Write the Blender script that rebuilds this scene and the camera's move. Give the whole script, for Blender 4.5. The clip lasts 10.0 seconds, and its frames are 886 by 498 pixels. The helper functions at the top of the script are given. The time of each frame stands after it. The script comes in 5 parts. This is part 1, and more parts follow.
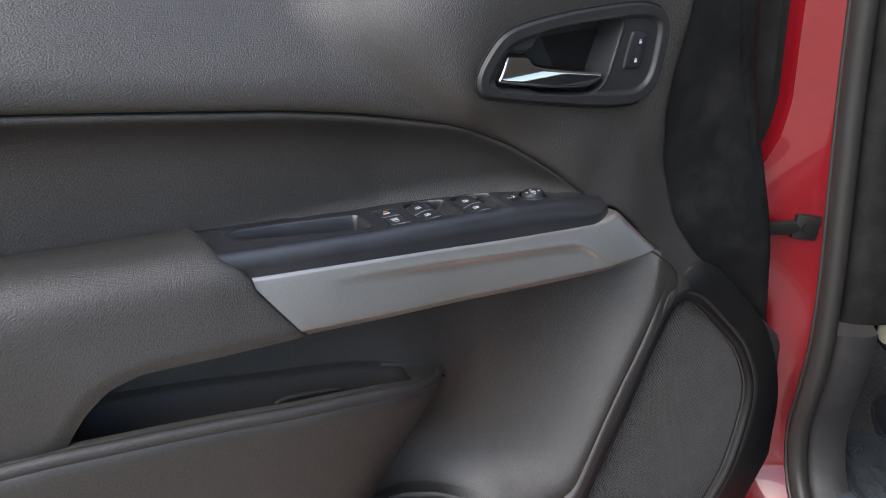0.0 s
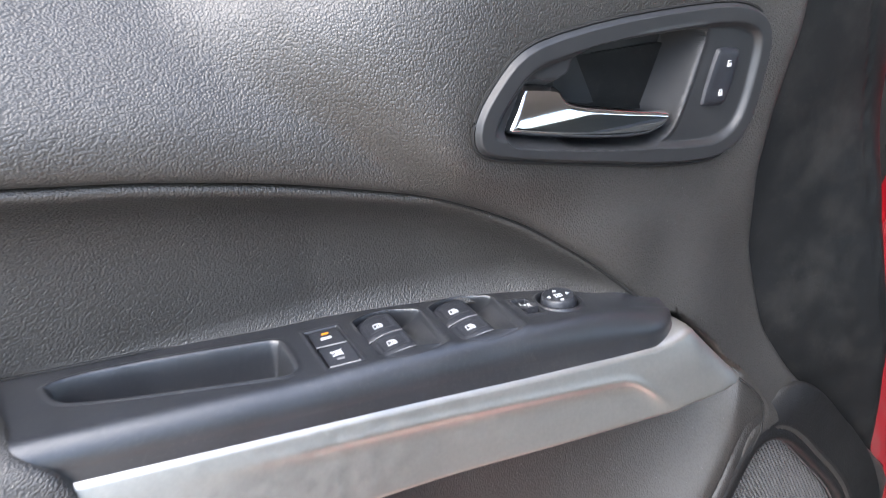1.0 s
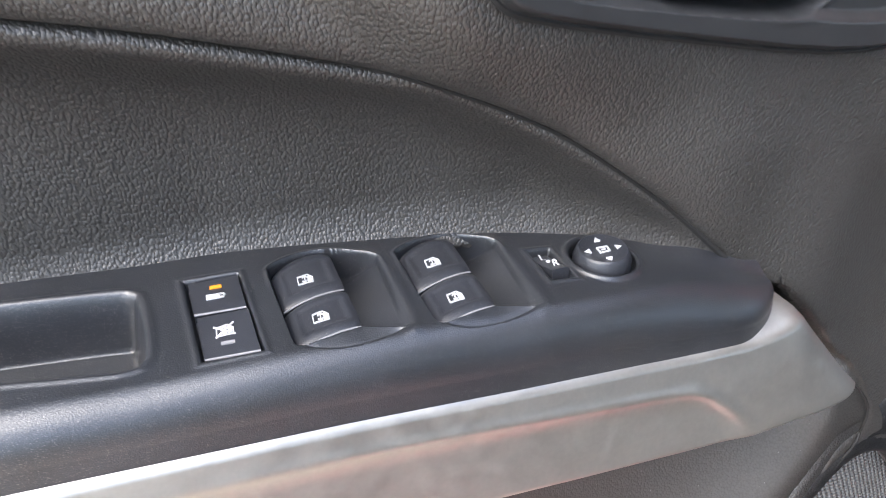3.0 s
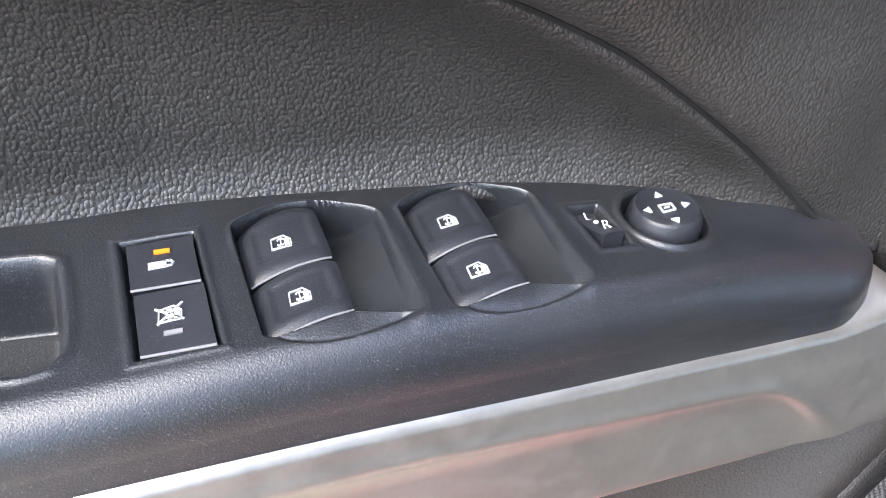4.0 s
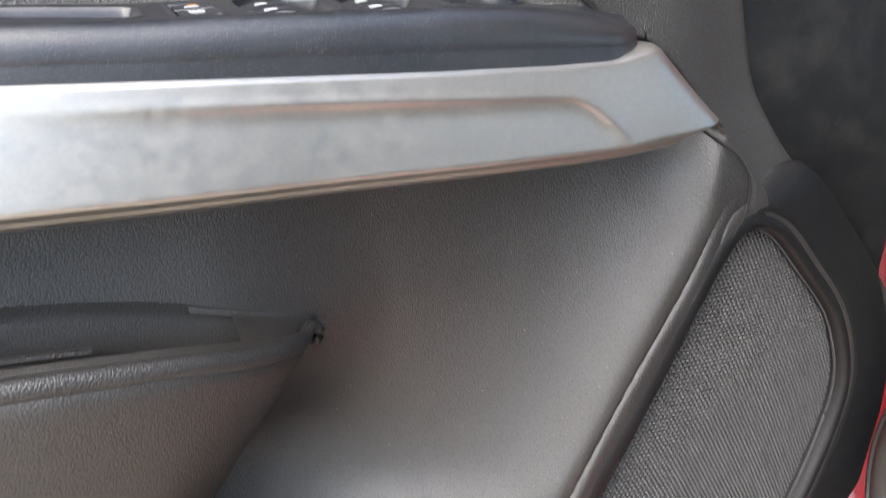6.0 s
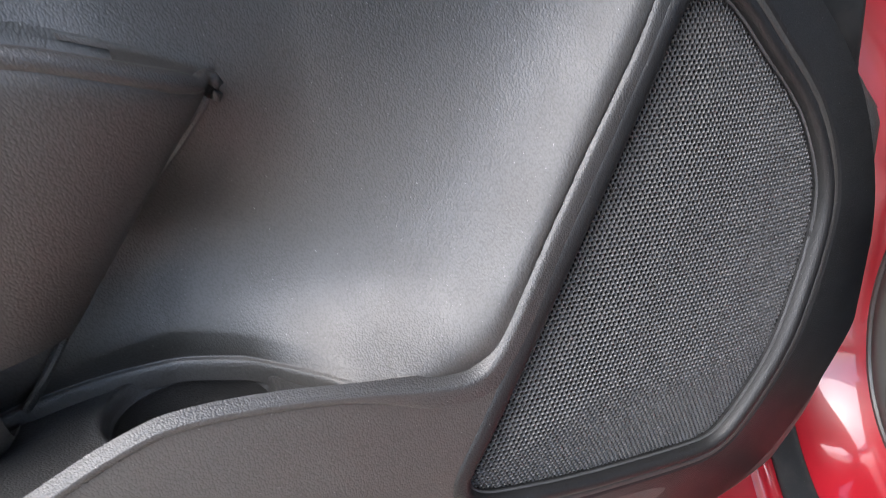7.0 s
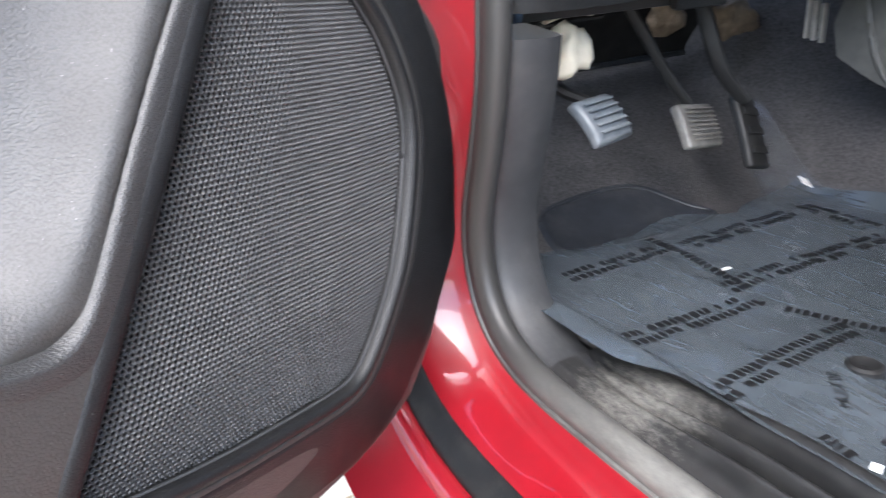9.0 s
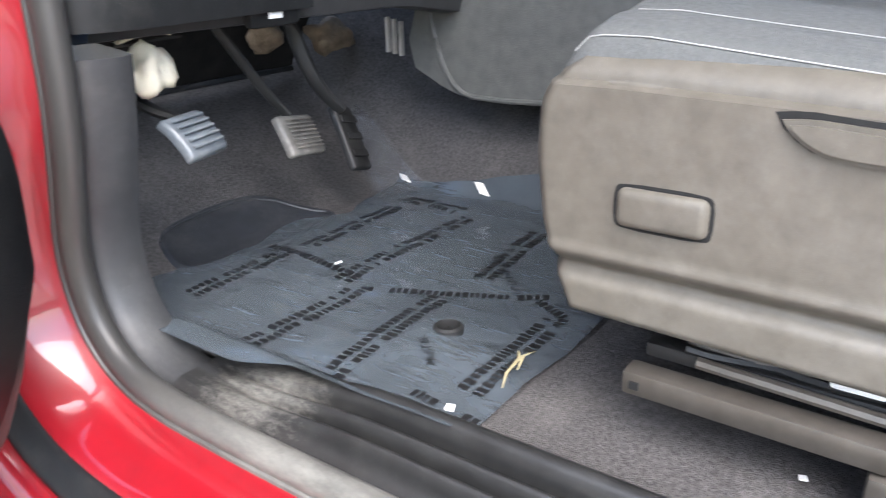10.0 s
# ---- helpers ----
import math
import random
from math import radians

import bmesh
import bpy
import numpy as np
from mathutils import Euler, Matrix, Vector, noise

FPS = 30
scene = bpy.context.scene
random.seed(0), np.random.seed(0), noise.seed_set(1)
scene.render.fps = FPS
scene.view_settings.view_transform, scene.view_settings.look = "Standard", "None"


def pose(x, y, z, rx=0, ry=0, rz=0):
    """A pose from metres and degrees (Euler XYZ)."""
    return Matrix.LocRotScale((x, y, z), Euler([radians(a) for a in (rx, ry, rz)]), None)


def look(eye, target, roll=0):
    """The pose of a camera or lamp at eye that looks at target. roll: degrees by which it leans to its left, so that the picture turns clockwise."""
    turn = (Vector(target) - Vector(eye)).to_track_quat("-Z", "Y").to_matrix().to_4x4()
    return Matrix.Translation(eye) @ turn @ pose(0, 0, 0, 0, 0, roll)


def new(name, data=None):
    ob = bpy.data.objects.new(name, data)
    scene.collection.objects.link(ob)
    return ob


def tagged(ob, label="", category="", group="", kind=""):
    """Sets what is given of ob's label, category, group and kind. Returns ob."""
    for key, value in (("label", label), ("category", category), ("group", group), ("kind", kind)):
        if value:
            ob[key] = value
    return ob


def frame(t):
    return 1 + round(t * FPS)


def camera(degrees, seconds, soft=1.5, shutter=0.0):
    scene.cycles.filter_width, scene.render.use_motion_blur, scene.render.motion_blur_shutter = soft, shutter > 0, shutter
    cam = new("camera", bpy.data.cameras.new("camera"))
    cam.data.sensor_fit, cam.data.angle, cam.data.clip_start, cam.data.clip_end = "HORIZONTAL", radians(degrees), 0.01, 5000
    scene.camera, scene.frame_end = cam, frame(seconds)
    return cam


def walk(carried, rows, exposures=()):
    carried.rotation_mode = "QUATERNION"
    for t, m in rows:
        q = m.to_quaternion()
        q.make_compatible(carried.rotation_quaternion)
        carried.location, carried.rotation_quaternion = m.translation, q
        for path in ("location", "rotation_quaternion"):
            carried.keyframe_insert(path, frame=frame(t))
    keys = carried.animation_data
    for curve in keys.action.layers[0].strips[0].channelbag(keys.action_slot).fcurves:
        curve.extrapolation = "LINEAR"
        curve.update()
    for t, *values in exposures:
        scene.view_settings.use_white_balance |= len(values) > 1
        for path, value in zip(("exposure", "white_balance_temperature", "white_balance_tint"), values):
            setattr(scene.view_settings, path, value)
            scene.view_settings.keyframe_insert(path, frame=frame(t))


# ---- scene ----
cam = camera(61.2, 10.0, soft=0.95, shutter=0.22)
PATH = [
    (0, (0.0737, 0.0562, 1.4048), (-0.0023, 0.9758, 1.0194), -5.23),
    (0.5, (0.0683, 0.2003, 1.4022), (0.0045, 1.1126, 0.9977), -4.59),
    (1, (0.0669, 0.3284, 1.3860), (0.0055, 1.2438, 0.9880), -4.24),
    (1.5, (0.0748, 0.4201, 1.3758), (0.0236, 1.3383, 0.9830), -3.34),
    (2, (0.0784, 0.4400, 1.3721), (0.0170, 1.3409, 0.9424), -2.40),
    (2.5, (0.0735, 0.4584, 1.3629), (-0.0011, 1.3240, 0.8676), -1.22),
    (3, (0.0697, 0.5018, 1.3374), (-0.0105, 1.3148, 0.7606), 0.34),
    (3.2, (0.0663, 0.5205, 1.3260), (-0.0124, 1.3145, 0.7232), 0.98),
    (4.3, (0.0577, 0.5605, 1.3069), (-0.0121, 1.3095, 0.6480), 1.70),
    (4.5, (0.0607, 0.5523, 1.3077), (-0.0115, 1.3156, 0.6658), 1.31),
    (5, (0.0740, 0.5104, 1.3029), (0.0013, 1.3319, 0.7374), 0.02),
    (5.5, (0.0956, 0.4327, 1.2818), (0.0117, 1.3028, 0.7961), -1.58),
    (6, (0.1139, 0.3519, 1.2191), (0.0268, 1.2488, 0.7856), -2.89),
    (6.2, (0.1241, 0.3270, 1.2007), (0.0294, 1.2134, 0.7476), -3.28),
    (7.3, (0.1530, 0.3583, 1.0161), (0.0705, 1.2888, 0.6590), -5.94),
    (7.5, (0.1571, 0.3831, 0.9956), (0.0891, 1.3200, 0.6527), -5.81),
    (8, (0.1714, 0.4241, 0.9744), (0.1989, 1.3604, 0.6241), -5.11),
    (8.5, (0.1615, 0.4077, 0.9792), (0.3524, 1.3186, 0.6135), -4.61),
    (9, (0.1418, 0.3697, 0.9848), (0.5658, 1.1929, 0.6072), -3.57),
    (9.5, (0.1381, 0.3307, 0.9925), (0.7574, 1.0192, 0.6149), -2.41),
    (10, (0.1656, 0.2993, 0.9860), (0.9102, 0.8513, 0.6108), -1.67),
]
EXPO = [(0.0, 1.15, 6500, 10), (0.2, 1.75, 6500, 10), (0.6, 2.4, 6450, 10), (1.0, 2.4, 6350, 10), (1.5, 2.35, 6350, 10), (2.0, 2.38, 6350, 10), (3.0, 2.3, 6450, 10), (5.0, 2.38, 6350, 10), (6.0, 2.15, 6800, 10),
        (6.5, 2.15, 6500, 10), (7.5, 2.42, 6250, 10), (8.0, 2.42, 6200, 10), (9.0, 2.45, 6150, 10), (9.5, 2.68, 6300, 10), (10.0, 2.7, 6300, 10)]
walk(cam, [(t, look(eye, target, roll)) for t, eye, target, roll in PATH], EXPO)

# ---- world and light ----
world = bpy.data.worlds.new("world")
scene.world = world
world.use_nodes = True
wn = world.node_tree
sky = wn.nodes.new("ShaderNodeTexSky")
sky.sky_type = "NISHITA"
sky.sun_disc = False
sky.sun_elevation = radians(54)
sky.sun_rotation = radians(218)
sky.air_density, sky.dust_density, sky.ozone_density = 1.0, 2.2, 1.0
wn.links.new(sky.outputs[0], wn.nodes["Background"].inputs[0])
wn.nodes["Background"].inputs[1].default_value = 0.15
sun_data = bpy.data.lights.new("sun", "SUN")
sun_data.energy, sun_data.angle, sun_data.color = 1.4, radians(66), (1.0, 0.97, 0.93)
sun = new("sun", sun_data)
sun.matrix_world = look((-4.6, -5.8, 10.2), (0, 0, 0))


# ---- materials ----
def material(name, color, rough=0.5, metal=0.0, spec=0.5, coat=0.0):
    m = bpy.data.materials.new(name)
    m.use_nodes = True
    p = m.node_tree.nodes["Principled BSDF"]
    p.inputs["Base Color"].default_value = (*color, 1)
    p.inputs["Roughness"].default_value = rough
    p.inputs["Metallic"].default_value = metal
    p.inputs["Specular IOR Level"].default_value = spec
    p.inputs["Coat Weight"].default_value = coat
    p.inputs["Coat Roughness"].default_value = 0.03
    return m


def node(m, kind, **values):
    n = m.node_tree.nodes.new(kind)
    for key, value in values.items():
        n.inputs[key].default_value = value
    return n


def wire(m, a, b):
    m.node_tree.links.new(a, b)


def shader(m):
    return m.node_tree.nodes["Principled BSDF"]


def coords(m, scale=(1, 1, 1)):
    tex = m.node_tree.nodes.new("ShaderNodeTexCoord")
    mapping = m.node_tree.nodes.new("ShaderNodeMapping")
    mapping.inputs["Scale"].default_value = scale
    wire(m, tex.outputs["Object"], mapping.inputs[0])
    return mapping.outputs[0]


def noise_out(m, vec, scale, detail=3.0, rough=0.55):
    n = node(m, "ShaderNodeTexNoise", Scale=scale, Detail=detail, Roughness=rough)
    wire(m, vec, n.inputs["Vector"])
    return n.outputs["Fac"]


def remap(m, fac, a, b, lo, hi):
    n = node(m, "ShaderNodeMapRange")
    for i, v in enumerate((a, b, lo, hi)):
        n.inputs[i + 1].default_value = v
    wire(m, fac, n.inputs[0])
    return n.outputs[0]


def mixed(m, fac, a, b):
    n = m.node_tree.nodes.new("ShaderNodeMix")
    n.data_type = "RGBA"
    wire(m, fac, n.inputs[0])
    for socket, value in ((n.inputs[6], a), (n.inputs[7], b)):
        if isinstance(value, tuple):
            socket.default_value = (*value, 1)
        else:
            wire(m, value, socket)
    return n.outputs[2]


def bump(m, height, strength, distance, prior=None):
    n = node(m, "ShaderNodeBump", Strength=strength, Distance=distance)
    wire(m, height, n.inputs["Height"])
    if prior:
        wire(m, prior, n.inputs["Normal"])
    wire(m, n.outputs[0], shader(m).inputs["Normal"])
    return n.outputs[0]


def grained(name, color, light, rough, grain, depth, spec=0.5, stretch=(1, 1, 1), low=1.0):
    """Moulded vinyl: pebbled cells with wavering creases, slow tone changes and pale dust specks."""
    m = material(name, color, rough, spec=spec)
    vec = coords(m, stretch)
    warp = node(m, "ShaderNodeTexNoise", Scale=grain * 0.55, Detail=2.0)
    wire(m, vec, warp.inputs["Vector"])
    add = m.node_tree.nodes.new("ShaderNodeVectorMath")
    add.operation = "MULTIPLY_ADD"
    wire(m, warp.outputs["Color"], add.inputs[0])
    add.inputs[1].default_value = (0.55 / grain,) * 3
    wire(m, vec, add.inputs[2])
    vor = node(m, "ShaderNodeTexVoronoi", Scale=grain, Randomness=0.9)
    vor.feature = "SMOOTH_F1"
    vor.inputs["Smoothness"].default_value = 0.22
    wire(m, add.outputs[0], vor.inputs["Vector"])
    square = m.node_tree.nodes.new("ShaderNodeMath")
    square.operation = "POWER"
    wire(m, vor.outputs["Distance"], square.inputs[0])
    square.inputs[1].default_value = 2.2
    cells = remap(m, square.outputs[0], 0.0, 0.50, 1.0, 0.0)
    fine = noise_out(m, vec, grain * 3.2, 2.0)
    blend = node(m, "ShaderNodeMath", )
    blend.operation = "MULTIPLY_ADD"
    wire(m, fine, blend.inputs[0])
    blend.inputs[1].default_value = 0.08
    wire(m, cells, blend.inputs[2])
    # the lower mouldings carry a shallower grain
    tex = m.node_tree.nodes.new("ShaderNodeTexCoord")
    axes = m.node_tree.nodes.new("ShaderNodeSeparateXYZ")
    wire(m, tex.outputs["Object"], axes.inputs[0])
    zone = node(m, "ShaderNodeMath")
    zone.operation = "MULTIPLY"
    wire(m, remap(m, axes.outputs["Z"], 1.06, 1.16, low, 1.0), zone.inputs[0])
    wire(m, blend.outputs[0], zone.inputs[1])
    bump(m, zone.outputs[0], 1.0, depth)
    wire(m, remap(m, cells, 0.0, 0.9, spec * 0.84, spec * 1.04), shader(m).inputs["Specular IOR Level"])
    slow = remap(m, noise_out(m, vec, 9.0, 4.0), 0.35, 0.7, 0.0, 1.0)
    tone = mixed(m, slow, color, light)
    speck = remap(m, noise_out(m, vec, 900.0, 1.0), 0.76, 0.80, 0.0, 0.5)
    wire(m, mixed(m, speck, tone, (0.3, 0.3, 0.29)), shader(m).inputs["Base Color"])
    wire(m, remap(m, noise_out(m, vec, 22.0, 3.0), 0.3, 0.7, rough - 0.05, rough + 0.07), shader(m).inputs["Roughness"])
    return m


def plain(name, color, rough, metal=0.0, spec=0.5, coat=0.0, vary=0.25, scale=60.0, relief=0.0, relief_scale=900.0, dust=0.0, dust_color=(0.35, 0.33, 0.3), speck=0.76):
    """A plain surface with tone changes at two scales, fine relief and optional dust."""
    m = material(name, color, rough, metal, spec, coat)
    vec = coords(m)
    dark = tuple(c * (1 - vary) for c in color)
    lite = tuple(min(1, c * (1 + vary)) for c in color)
    tone = mixed(m, remap(m, noise_out(m, vec, scale, 5.0), 0.3, 0.7, 0.0, 1.0), dark, lite)
    if dust:
        patch = remap(m, noise_out(m, vec, 14.0, 8.0, 0.7), 0.5, 0.72, 0.0, dust)
        tone = mixed(m, patch, tone, dust_color)
        grains = remap(m, noise_out(m, vec, 2900.0, 1.0), speck, speck + 0.04, 0.0, 0.5)
        tone = mixed(m, grains, tone, dust_color)
    wire(m, tone, shader(m).inputs["Base Color"])
    wire(m, remap(m, noise_out(m, vec, scale * 0.4, 3.0), 0.3, 0.7, max(0.02, rough * 0.85), min(1, rough * 1.15)), shader(m).inputs["Roughness"])
    if relief:
        bump(m, noise_out(m, vec, relief_scale, 2.0), 1.0, relief)
    return m


VINYL = grained("grained_vinyl", (0.022, 0.0203, 0.0182), (0.031, 0.0287, 0.0258), 0.50, 860.0, 0.00025, 0.95, (1, 1, 0.8), 0.45)
VINYL_SMOOTH = grained("fine_vinyl", (0.024, 0.0232, 0.0224), (0.034, 0.0325, 0.0312), 0.45, 880.0, 0.00017, 0.8)
SURROUND = grained("black_surround", (0.008, 0.008, 0.0085), (0.012, 0.012, 0.012), 0.45, 900.0, 0.00010, 0.4)
EDGE_BLACK = plain("black_edge_plastic", (0.006, 0.0065, 0.007), 0.55, spec=0.35, vary=0.2, relief=0.00008, dust=0.05)
# low speck cut-offs: the pale specks are dust and painted sparkle together
SATIN_BLACK = plain("satin_black_plastic", (0.013, 0.0148, 0.019), 0.33, vary=0.2, spec=1.0, relief=0.00012, relief_scale=1900.0, dust=0.03, speck=0.665)
BUTTON = plain("button_plastic", (0.022, 0.024, 0.030), 0.36, vary=0.15, relief=0.00010, relief_scale=2100.0, dust=0.03, speck=0.69)
BEZEL = plain("grey_bezel_plastic", (0.026, 0.027, 0.029), 0.42, vary=0.12, relief=0.00005, relief_scale=2600.0)
SILVER = plain("silver_paint", (0.44, 0.427, 0.395), 0.40, metal=0.9, vary=0.04, scale=400.0, relief=0.00002, relief_scale=3000.0)
CHROME = plain("chrome", (0.75, 0.75, 0.77), 0.06, metal=1.0, vary=0.03, scale=20.0)
# near-black for joints, and for sheets that stand in for deep shade
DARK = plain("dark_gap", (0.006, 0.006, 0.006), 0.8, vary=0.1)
GRILLE = plain("speaker_mesh", (0.046, 0.0465, 0.048), 0.40, spec=0.5, vary=0.12, relief=0.00003, dust=0.02)
ICON = plain("white_print", (0.55, 0.56, 0.58), 0.5, vary=0.05)
AMBER = plain("amber_print", (0.75, 0.28, 0.02), 0.5, vary=0.05)
# grey of the lamp bar, and of the glints painted along key edges
PRINT_AND_GLINT = plain("grey_print_and_glint", (0.22, 0.22, 0.23), 0.5, vary=0.05)
RED = plain("red_paint", (0.23, 0.0045, 0.0105), 0.35, spec=0.5, coat=1.0, vary=0.06, scale=30.0)
def seal_material():
    """Grey rubber; pale dirt lies on the part along the sill."""
    m = plain("rubber_seal", (0.036, 0.035, 0.0335), 0.42, vary=0.15, relief=0.00004)
    vec = coords(m)
    axes = m.node_tree.nodes.new("ShaderNodeSeparateXYZ")
    wire(m, vec, axes.inputs[0])
    rear = remap(m, axes.outputs["Y"], 0.86, 0.70, 0.0, 1.0)
    dirt = remap(m, noise_out(m, coords(m, (1, 0.4, 1)), 48.0, 9.0, 0.75), 0.28, 0.72, 0.15, 0.9)
    mul = node(m, "ShaderNodeMath")
    mul.operation = "MULTIPLY"
    wire(m, rear, mul.inputs[0])
    wire(m, dirt, mul.inputs[1])
    wire(m, mixed(m, mul.outputs[0], (0.036, 0.035, 0.0335), (0.215, 0.21, 0.19)), shader(m).inputs["Base Color"])
    return m


SEAL = seal_material()
KICK = plain("kick_plastic", (0.033, 0.034, 0.036), 0.48, vary=0.12, relief=0.0001, relief_scale=1200.0, dust=0.06)
SILL = plain("dirty_sill_plastic", (0.016, 0.016, 0.016), 0.42, vary=0.3, relief=0.0001, relief_scale=1200.0, dust=0.07, dust_color=(0.22, 0.215, 0.195))
CARPET = plain("grey_carpet", (0.074, 0.070, 0.069), 0.95, vary=0.35, scale=260.0, spec=0.1, relief=0.0018, relief_scale=650.0, dust=0.12)
DASH = plain("dash_plastic", (0.028, 0.028, 0.029), 0.6, vary=0.12, relief=0.0001)
CONSOLE = plain("console_plastic", (0.085, 0.085, 0.08), 0.6, vary=0.15, relief=0.0005, relief_scale=500.0)
TAUPE = plain("taupe_seat_plastic", (0.092, 0.082, 0.066), 0.55, vary=0.16, relief=0.0001, dust=0.1)
FABRIC = plain("grey_seat_fabric", (0.080, 0.083, 0.081), 0.85, vary=0.15, scale=500.0, relief=0.0004, relief_scale=900.0)
THREAD = plain("white_thread", (0.30, 0.30, 0.29), 0.7, vary=0.1)
STEEL = plain("rail_steel", (0.12, 0.107, 0.092), 0.42, metal=0.6, vary=0.15)
BARE_METAL = plain("bare_metal", (0.55, 0.52, 0.47), 0.4, metal=0.5, vary=0.15)
TAN = plain("tan_insulation", (0.20, 0.15, 0.10), 0.9, vary=0.3, relief=0.002, relief_scale=150.0)
RUBBER = plain("pedal_rubber", (0.10, 0.115, 0.13), 0.35, vary=0.2, dust=0.2)
BRAKE_RUBBER = plain("brake_rubber", (0.13, 0.125, 0.115), 0.5, vary=0.25, dust=0.3)
BLACK_METAL = plain("black_metal", (0.012, 0.012, 0.012), 0.55, vary=0.2)
CREAM = plain("cream_foam", (0.72, 0.66, 0.52), 0.7, vary=0.1, relief=0.001, relief_scale=120.0)
PAPER = plain("white_tape", (0.8, 0.8, 0.78), 0.4, vary=0.05)
STRAW = plain("dry_straw", (0.32, 0.28, 0.16), 0.7, vary=0.25)
TREES = plain("dark_foliage", (0.035, 0.045, 0.025), 0.9, vary=0.6, scale=0.9)
PAVING = plain("beige_paving", (0.40, 0.345, 0.27), 0.9, vary=0.25, scale=7.0, relief=0.006, relief_scale=30.0)
STONE = plain("paving_stone", (0.44, 0.385, 0.30), 0.85, vary=0.3, scale=22.0, relief=0.002, relief_scale=120.0)
HEEL = plain("heel_rubber", (0.022, 0.024, 0.028), 0.5, vary=0.15, relief=0.0001, dust=0.1)
HEADLINER = plain("headliner_cloth", (0.40, 0.39, 0.37), 0.9, vary=0.08, scale=300.0)
LINER = plain("cab_lining", (0.10, 0.10, 0.095), 0.8, vary=0.1)


def film_material():
    m = plain("plastic_film", (0.066, 0.079, 0.091), 0.16, vary=0.15, scale=18.0, spec=0.6)
    vec = coords(m, (1, 0.5, 1))
    soft = noise_out(m, vec, 11.0, 2.0, 0.45)
    first = bump(m, soft, 1.0, 0.012)
    ridge = remap(m, noise_out(m, coords(m, (1, 0.25, 1)), 60.0, 2.0), 0.56, 0.70, 0.0, 1.0)
    bump(m, ridge, 1.0, 0.0016, first)
    shader(m).inputs["Alpha"].default_value = 0.88
    return m


FILM = film_material()
CLEAR = plain("clear_film", (0.16, 0.17, 0.18), 0.12, vary=0.2, scale=25.0, spec=0.7)
shader(CLEAR).inputs["Alpha"].default_value = 0.30


def corner_patch(m, center, reach, color):
    """Adds a crusted patch of another colour round a place."""
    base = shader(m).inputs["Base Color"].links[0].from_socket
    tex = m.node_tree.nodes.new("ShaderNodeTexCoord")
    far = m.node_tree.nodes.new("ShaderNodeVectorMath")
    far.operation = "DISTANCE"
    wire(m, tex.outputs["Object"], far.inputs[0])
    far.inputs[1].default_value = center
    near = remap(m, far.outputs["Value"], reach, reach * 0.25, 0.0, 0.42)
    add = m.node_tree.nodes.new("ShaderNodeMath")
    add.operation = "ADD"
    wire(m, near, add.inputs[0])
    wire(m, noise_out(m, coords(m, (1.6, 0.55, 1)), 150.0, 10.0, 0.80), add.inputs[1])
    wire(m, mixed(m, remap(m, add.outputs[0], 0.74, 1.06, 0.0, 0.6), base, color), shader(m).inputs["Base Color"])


# pale crusted dirt at the sill's front corner
corner_patch(SILL, (0.515, 0.755, 0.66), 0.12, (0.26, 0.25, 0.225))
# near-black mottling towards the kick panel's foot
corner_patch(KICK, (0.515, 0.800, 0.67), 0.17, (0.010, 0.010, 0.010))


# ---- mesh helpers ----
def finish(ob, mat, smooth=True, sharp=40):
    me = ob.data
    me.materials.append(mat)
    if smooth:
        me.polygons.foreach_set("use_smooth", [True] * len(me.polygons))
        me.set_sharp_from_angle(angle=radians(sharp))
    return ob


def part(name, bm, mat, parent, label="", sharp=40):
    """Links a bmesh or a mesh as one object under a thing or a part."""
    if isinstance(bm, bmesh.types.BMesh):
        me = bpy.data.meshes.new(name)
        bmesh.ops.recalc_face_normals(bm, faces=bm.faces)
        bm.to_mesh(me)
        bm.free()
    else:
        me = bm
    ob = new(name, me)
    ob.parent = parent
    finish(ob, mat, True, sharp)
    return tagged(ob, label) if label else ob


def thing(name, label, category, m=None, group="", kind=""):
    ob = new(name)
    ob.empty_display_size = 0.05
    if m is not None:
        ob.matrix_world = m
    return tagged(ob, label, category, group, kind)


def sheet(grid, close=False, drop=None):
    """A mesh from an array of rows of points."""
    grid = np.asarray(grid, float)
    r, c = grid.shape[:2]
    idx = np.arange(r * c).reshape(r, c)
    nxt = np.roll(idx, -1, 1) if close else idx[:, 1:]
    cur = idx if close else idx[:, :-1]
    quads = np.stack([cur[:-1], nxt[:-1], nxt[1:], cur[1:]], -1).reshape(-1, 4)
    if drop is not None:
        quads = quads[~drop[:-1, :-1].ravel()]
    me = bpy.data.meshes.new("sheet")
    me.vertices.add(r * c)
    me.vertices.foreach_set("co", grid.reshape(-1))
    me.loops.add(quads.size)
    me.loops.foreach_set("vertex_index", quads.ravel())
    me.polygons.add(len(quads))
    me.polygons.foreach_set("loop_start", np.arange(len(quads)) * 4)
    me.update(calc_edges=True)
    me.validate()
    return me


def step(a, b, x):
    t = np.clip((x - a) / (b - a), 0, 1)
    return t * t * (3 - 2 * t)


def curve(points, soft=0.012):
    """A smoothed function through points in rising order."""
    xs, ys = np.array(points, float).T
    grid = np.linspace(xs[0] - 0.1, xs[-1] + 0.1, 1500)
    val = np.interp(grid, xs, ys)
    width = max(1, int(soft / (grid[1] - grid[0])))
    ker = np.hanning(2 * width + 3)
    val = np.convolve(np.pad(val, width + 1, mode="edge"), ker / ker.sum(), "valid")
    return lambda x: np.interp(x, grid, val)


